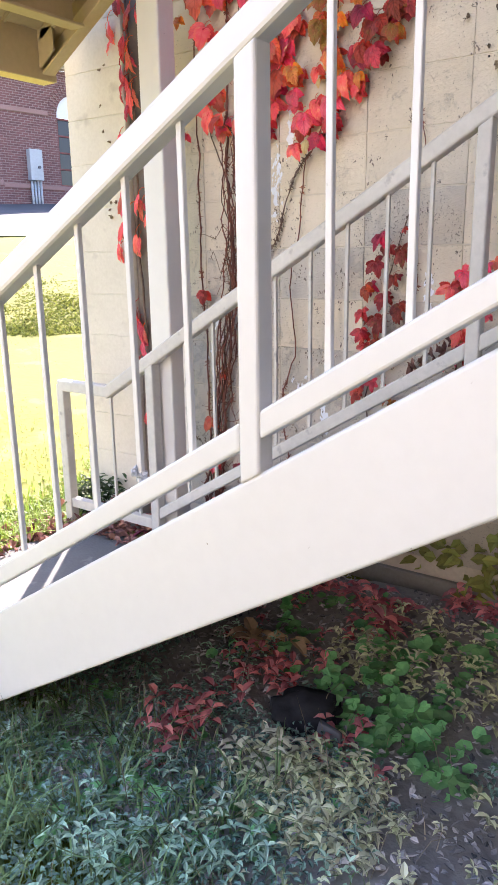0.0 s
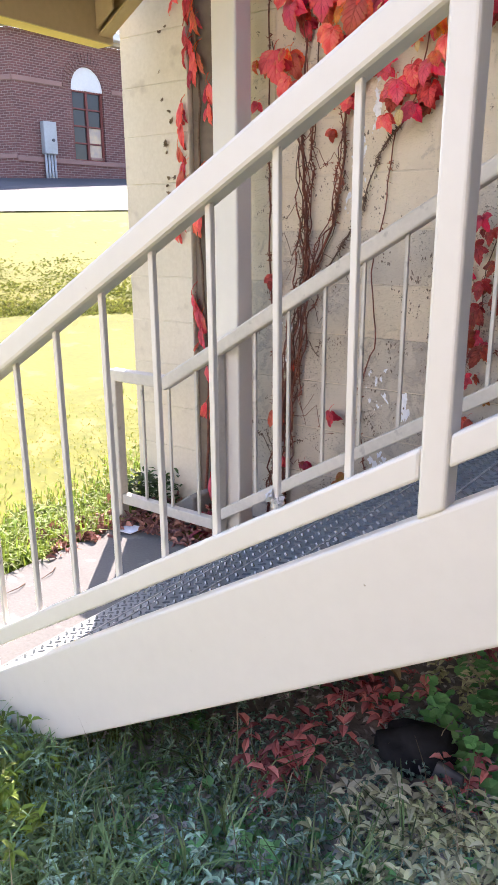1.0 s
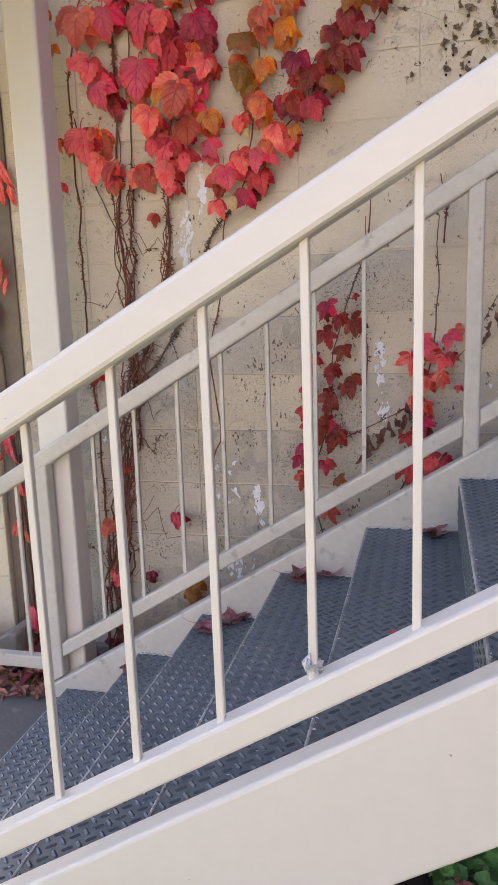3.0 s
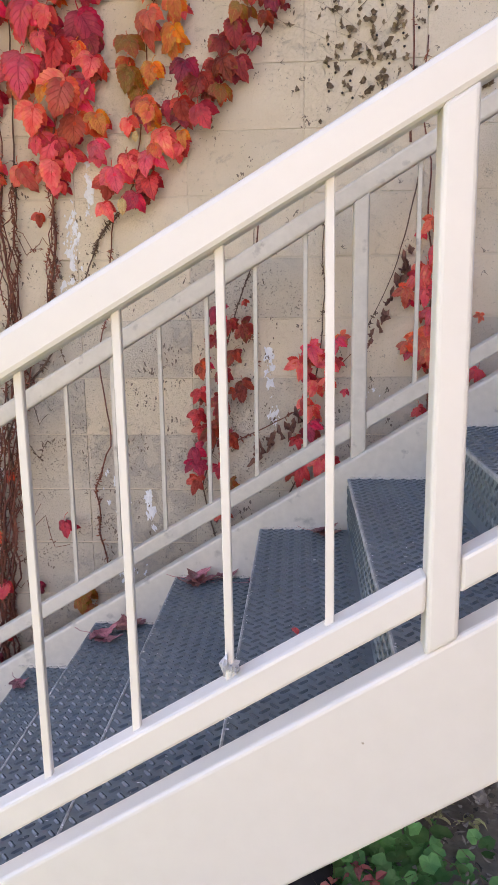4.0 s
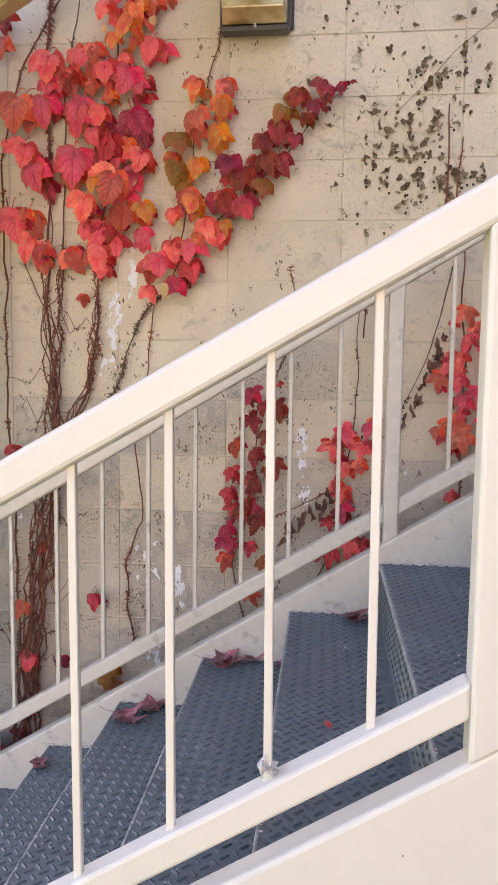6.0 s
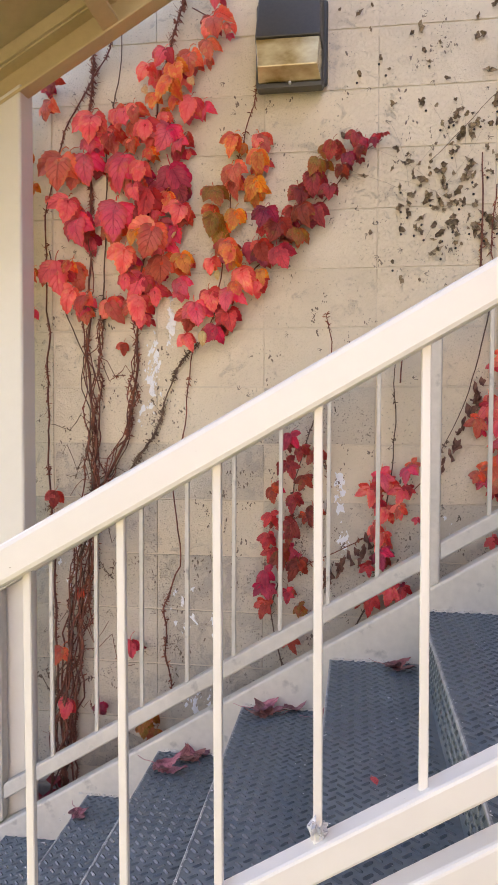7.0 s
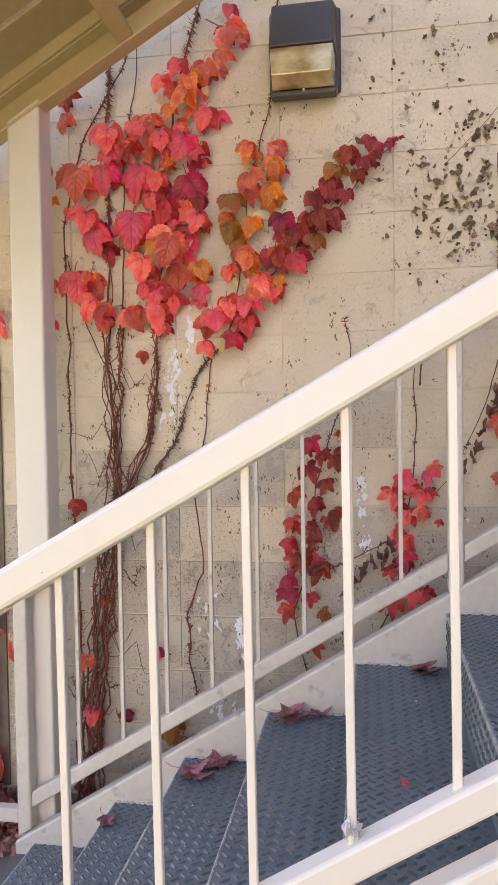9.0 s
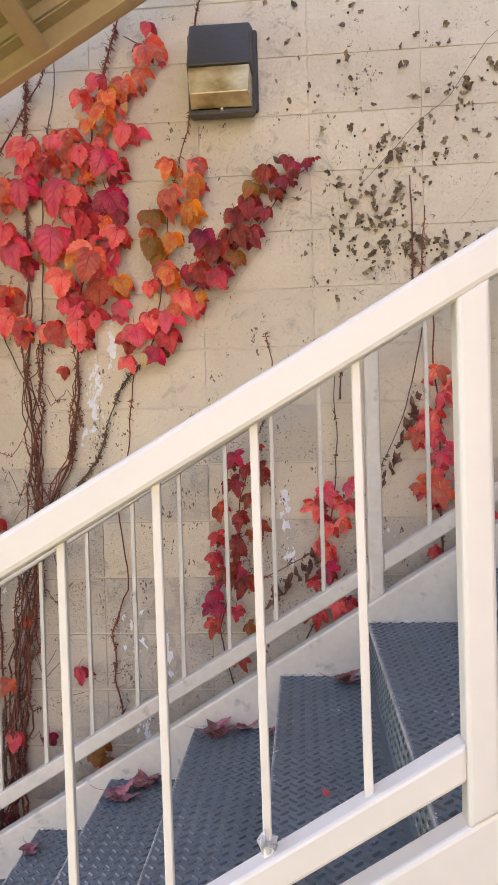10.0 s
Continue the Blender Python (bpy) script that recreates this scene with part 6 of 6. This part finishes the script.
for i in range(2):
    for j in range(4):
        x0, z0 = WIN_S - WIN_W + 0.05 + i * 0.43, SILL + 0.04 + j * 0.385
        bm = bmesh.new()
        box(bm, x0, x0 + 0.39, 0.10, 0.115, z0, z0 + 0.345)
        wpart("pane", bm, PANE_SHINE if i == 1 and j < 2 else GLASS)
bm = bmesh.new()
for x in (WIN_S - WIN_W, WIN_S - 0.03, WIN_S + WIN_W - 0.06):
    box(bm, x, x + 0.06, 0.06, 0.12, SILL, SPRING)
for j in range(5):
    z = SILL + j * 0.385 - 0.0
    box(bm, WIN_S - WIN_W + 0.061, WIN_S - 0.031, 0.062, 0.118, z, z + 0.035)
    box(bm, WIN_S + 0.031, WIN_S + WIN_W - 0.061, 0.062, 0.118, z, z + 0.035)
wpart("window_frame", bm, FRAME)
bm = bmesh.new()
box(bm, WIN_S + 0.05, WIN_S + WIN_W, 0.06, 0.09, SILL + 0.05, SILL + 0.1)
wpart("window_sill", bm, BAND)
# eaves, gutter and roof
for M, a, b in ((M0, -0.1, L0 + 0.12), (M1, -0.12, L1 + 0.05), (M2, -0.1, L2 + 4)):
    bm = bmesh.new()
    box(bm, a, b, -0.2, 0.0, EAVE, EAVE + 0.10, 0.01)
    fpart("soffit", bm, mat("tan_fascia", (0.5, 0.42, 0.32), (0.44, 0.37, 0.28), rough=0.7), M)
    bm = bmesh.new()
    prism(bm, [(-0.34, EAVE + 0.10), (-0.2, EAVE + 0.08), (-0.18, EAVE + 0.24), (-0.36, EAVE + 0.24)], a, b, 0.01, 1, axis="x")
    fpart("gutter", bm, WHITE, M, label="white metal gutter")
    for k in range(12):
        bm = bmesh.new()
        y0, z0 = -0.30 + 0.3 * k, EAVE + 0.24 + 0.14 * k
        prism(bm, [(y0, z0), (y0 + 0.32, z0 + 0.125), (y0 + 0.32, z0 + 0.15), (y0, z0 + 0.03)], a - 0.02 * k, b + (0.1 * k if M is M1 else 0), axis="x")
        fpart("shingle_course", bm, SHINGLE, M, label="pale course of roof shingles")
bm = bmesh.new()
swept(bm, [(L1 - 0.10, -0.3, EAVE + 0.12), (L1 - 0.10, -0.12, EAVE - 0.12), (L1 - 0.08, -0.08, SILL + 0.3), (L1 - 0.06, -0.08, SILL - 0.25), (L1 - 0.10, -0.2, SILL - 0.4)], 0.06, 0.06, 8)
fpart("downspout", bm, WHITE, M1, label="white downspout")
bm = bmesh.new()
box(bm, 0.45, 1.6, -0.5, 0.0, EAVE - 0.62, EAVE + 0.05, 0.02)
fpart("eave_return", bm, WHITE, M2, label="white boxed eave return")
bm = bmesh.new()
box(bm, 0.12, 0.34, -0.02, 0.0, SILL + 0.55, SILL + 0.9, 0.005)
fpart("notice_plate", bm, WHITE, M2, label="small white notice plate")
bm = bmesh.new()
for x0, x1, z0, z1 in ((0.55, 1.25, 3.42, 3.47), (0.55, 1.25, 4.03, 4.08), (0.55, 0.61, 3.471, 4.029), (1.19, 1.25, 3.471, 4.029)):
    box(bm, x0, x1, -0.05, 0.0, z0, z1)
fr = fpart("side_window", bm, WHITE, M2, label="small white-framed dark window")
bm = bmesh.new()
box(bm, 0.61, 1.19, -0.02, -0.005, 3.47, 4.03)
part("pane", bm, GLASS, fr)

ebox = thing("electrical_box", "grey electrical box with conduits on the brick wall", "electrical box")
bx = 0.80
bm = bmesh.new()
box(bm, bx - 0.17, bx + 0.17, -0.16, 0.0, 3.2, 3.9, 0.012)
ob = part("cabinet", bm, STEELBOX, ebox)
ob.matrix_local = M1
bm = bmesh.new()
bmesh.ops.create_cone(bm, cap_ends=True, segments=12, radius1=0.035, radius2=0.035, depth=0.04, matrix=Matrix.Translation((bx + 0.06, -0.17, 3.5)) @ Matrix.Rotation(radians(90), 4, "X"))
ob2 = part("latch", bm, mat("dark_latch", (0.1, 0.1, 0.11), rough=0.5), ebox)
ob2.matrix_local = M1
for k in range(4):
    bm = bmesh.new()
    x = bx - 0.12 + 0.08 * k
    swept(bm, [(x, -0.08, 3.21), (x, -0.08, 2.4)], 0.032, 0.032, 8)
    ob = part("conduit", bm, STEELBOX, ebox, smooth=True)
    ob.matrix_local = M1

# ---- wall blocks ----
bm = bmesh.new()
box(bm, 0, PX - 0.0022, -0.0022, 0.004, 0, PZ - 0.0052, 0.0014, 1)
me = bpy.data.meshes.new("block")
bmesh.ops.recalc_face_normals(bm, faces=bm.faces)
bm.to_mesh(me)
bm.free()
me.materials.append(BLOCK)
bm = bmesh.new()
box(bm, 0, 0.30, -0.0022, 0.004, 0, PZ - 0.0045, 0.0018, 1)
me_l = bpy.data.meshes.new("block")
bmesh.ops.recalc_face_normals(bm, faces=bm.faces)
bm.to_mesh(me_l)
bm.free()
me_l.materials.append(BLOCK)
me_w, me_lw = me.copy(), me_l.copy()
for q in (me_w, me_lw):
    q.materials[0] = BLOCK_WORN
rest = bmesh.new()
for k in range(-7, 10):
    z = Z0 + k * PZ + 0.003 + 0.0012 * math.sin(k * 7.3)
    for c in range(-4, 11):
        x = X0 + c * PX + 0.003
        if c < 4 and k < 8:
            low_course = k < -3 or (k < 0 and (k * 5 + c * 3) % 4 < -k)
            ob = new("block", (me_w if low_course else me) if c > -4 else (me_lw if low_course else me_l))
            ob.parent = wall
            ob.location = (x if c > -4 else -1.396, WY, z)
        else:
            xa = x if c > -4 else -1.396
            box(rest, xa, X0 + (c + 1) * PX - 0.003, WY - 0.003, WY + 0.004, z, z + PZ - 0.006)
part("upper_blocks", rest, BLOCK, wall)["kind"] = "stuff"
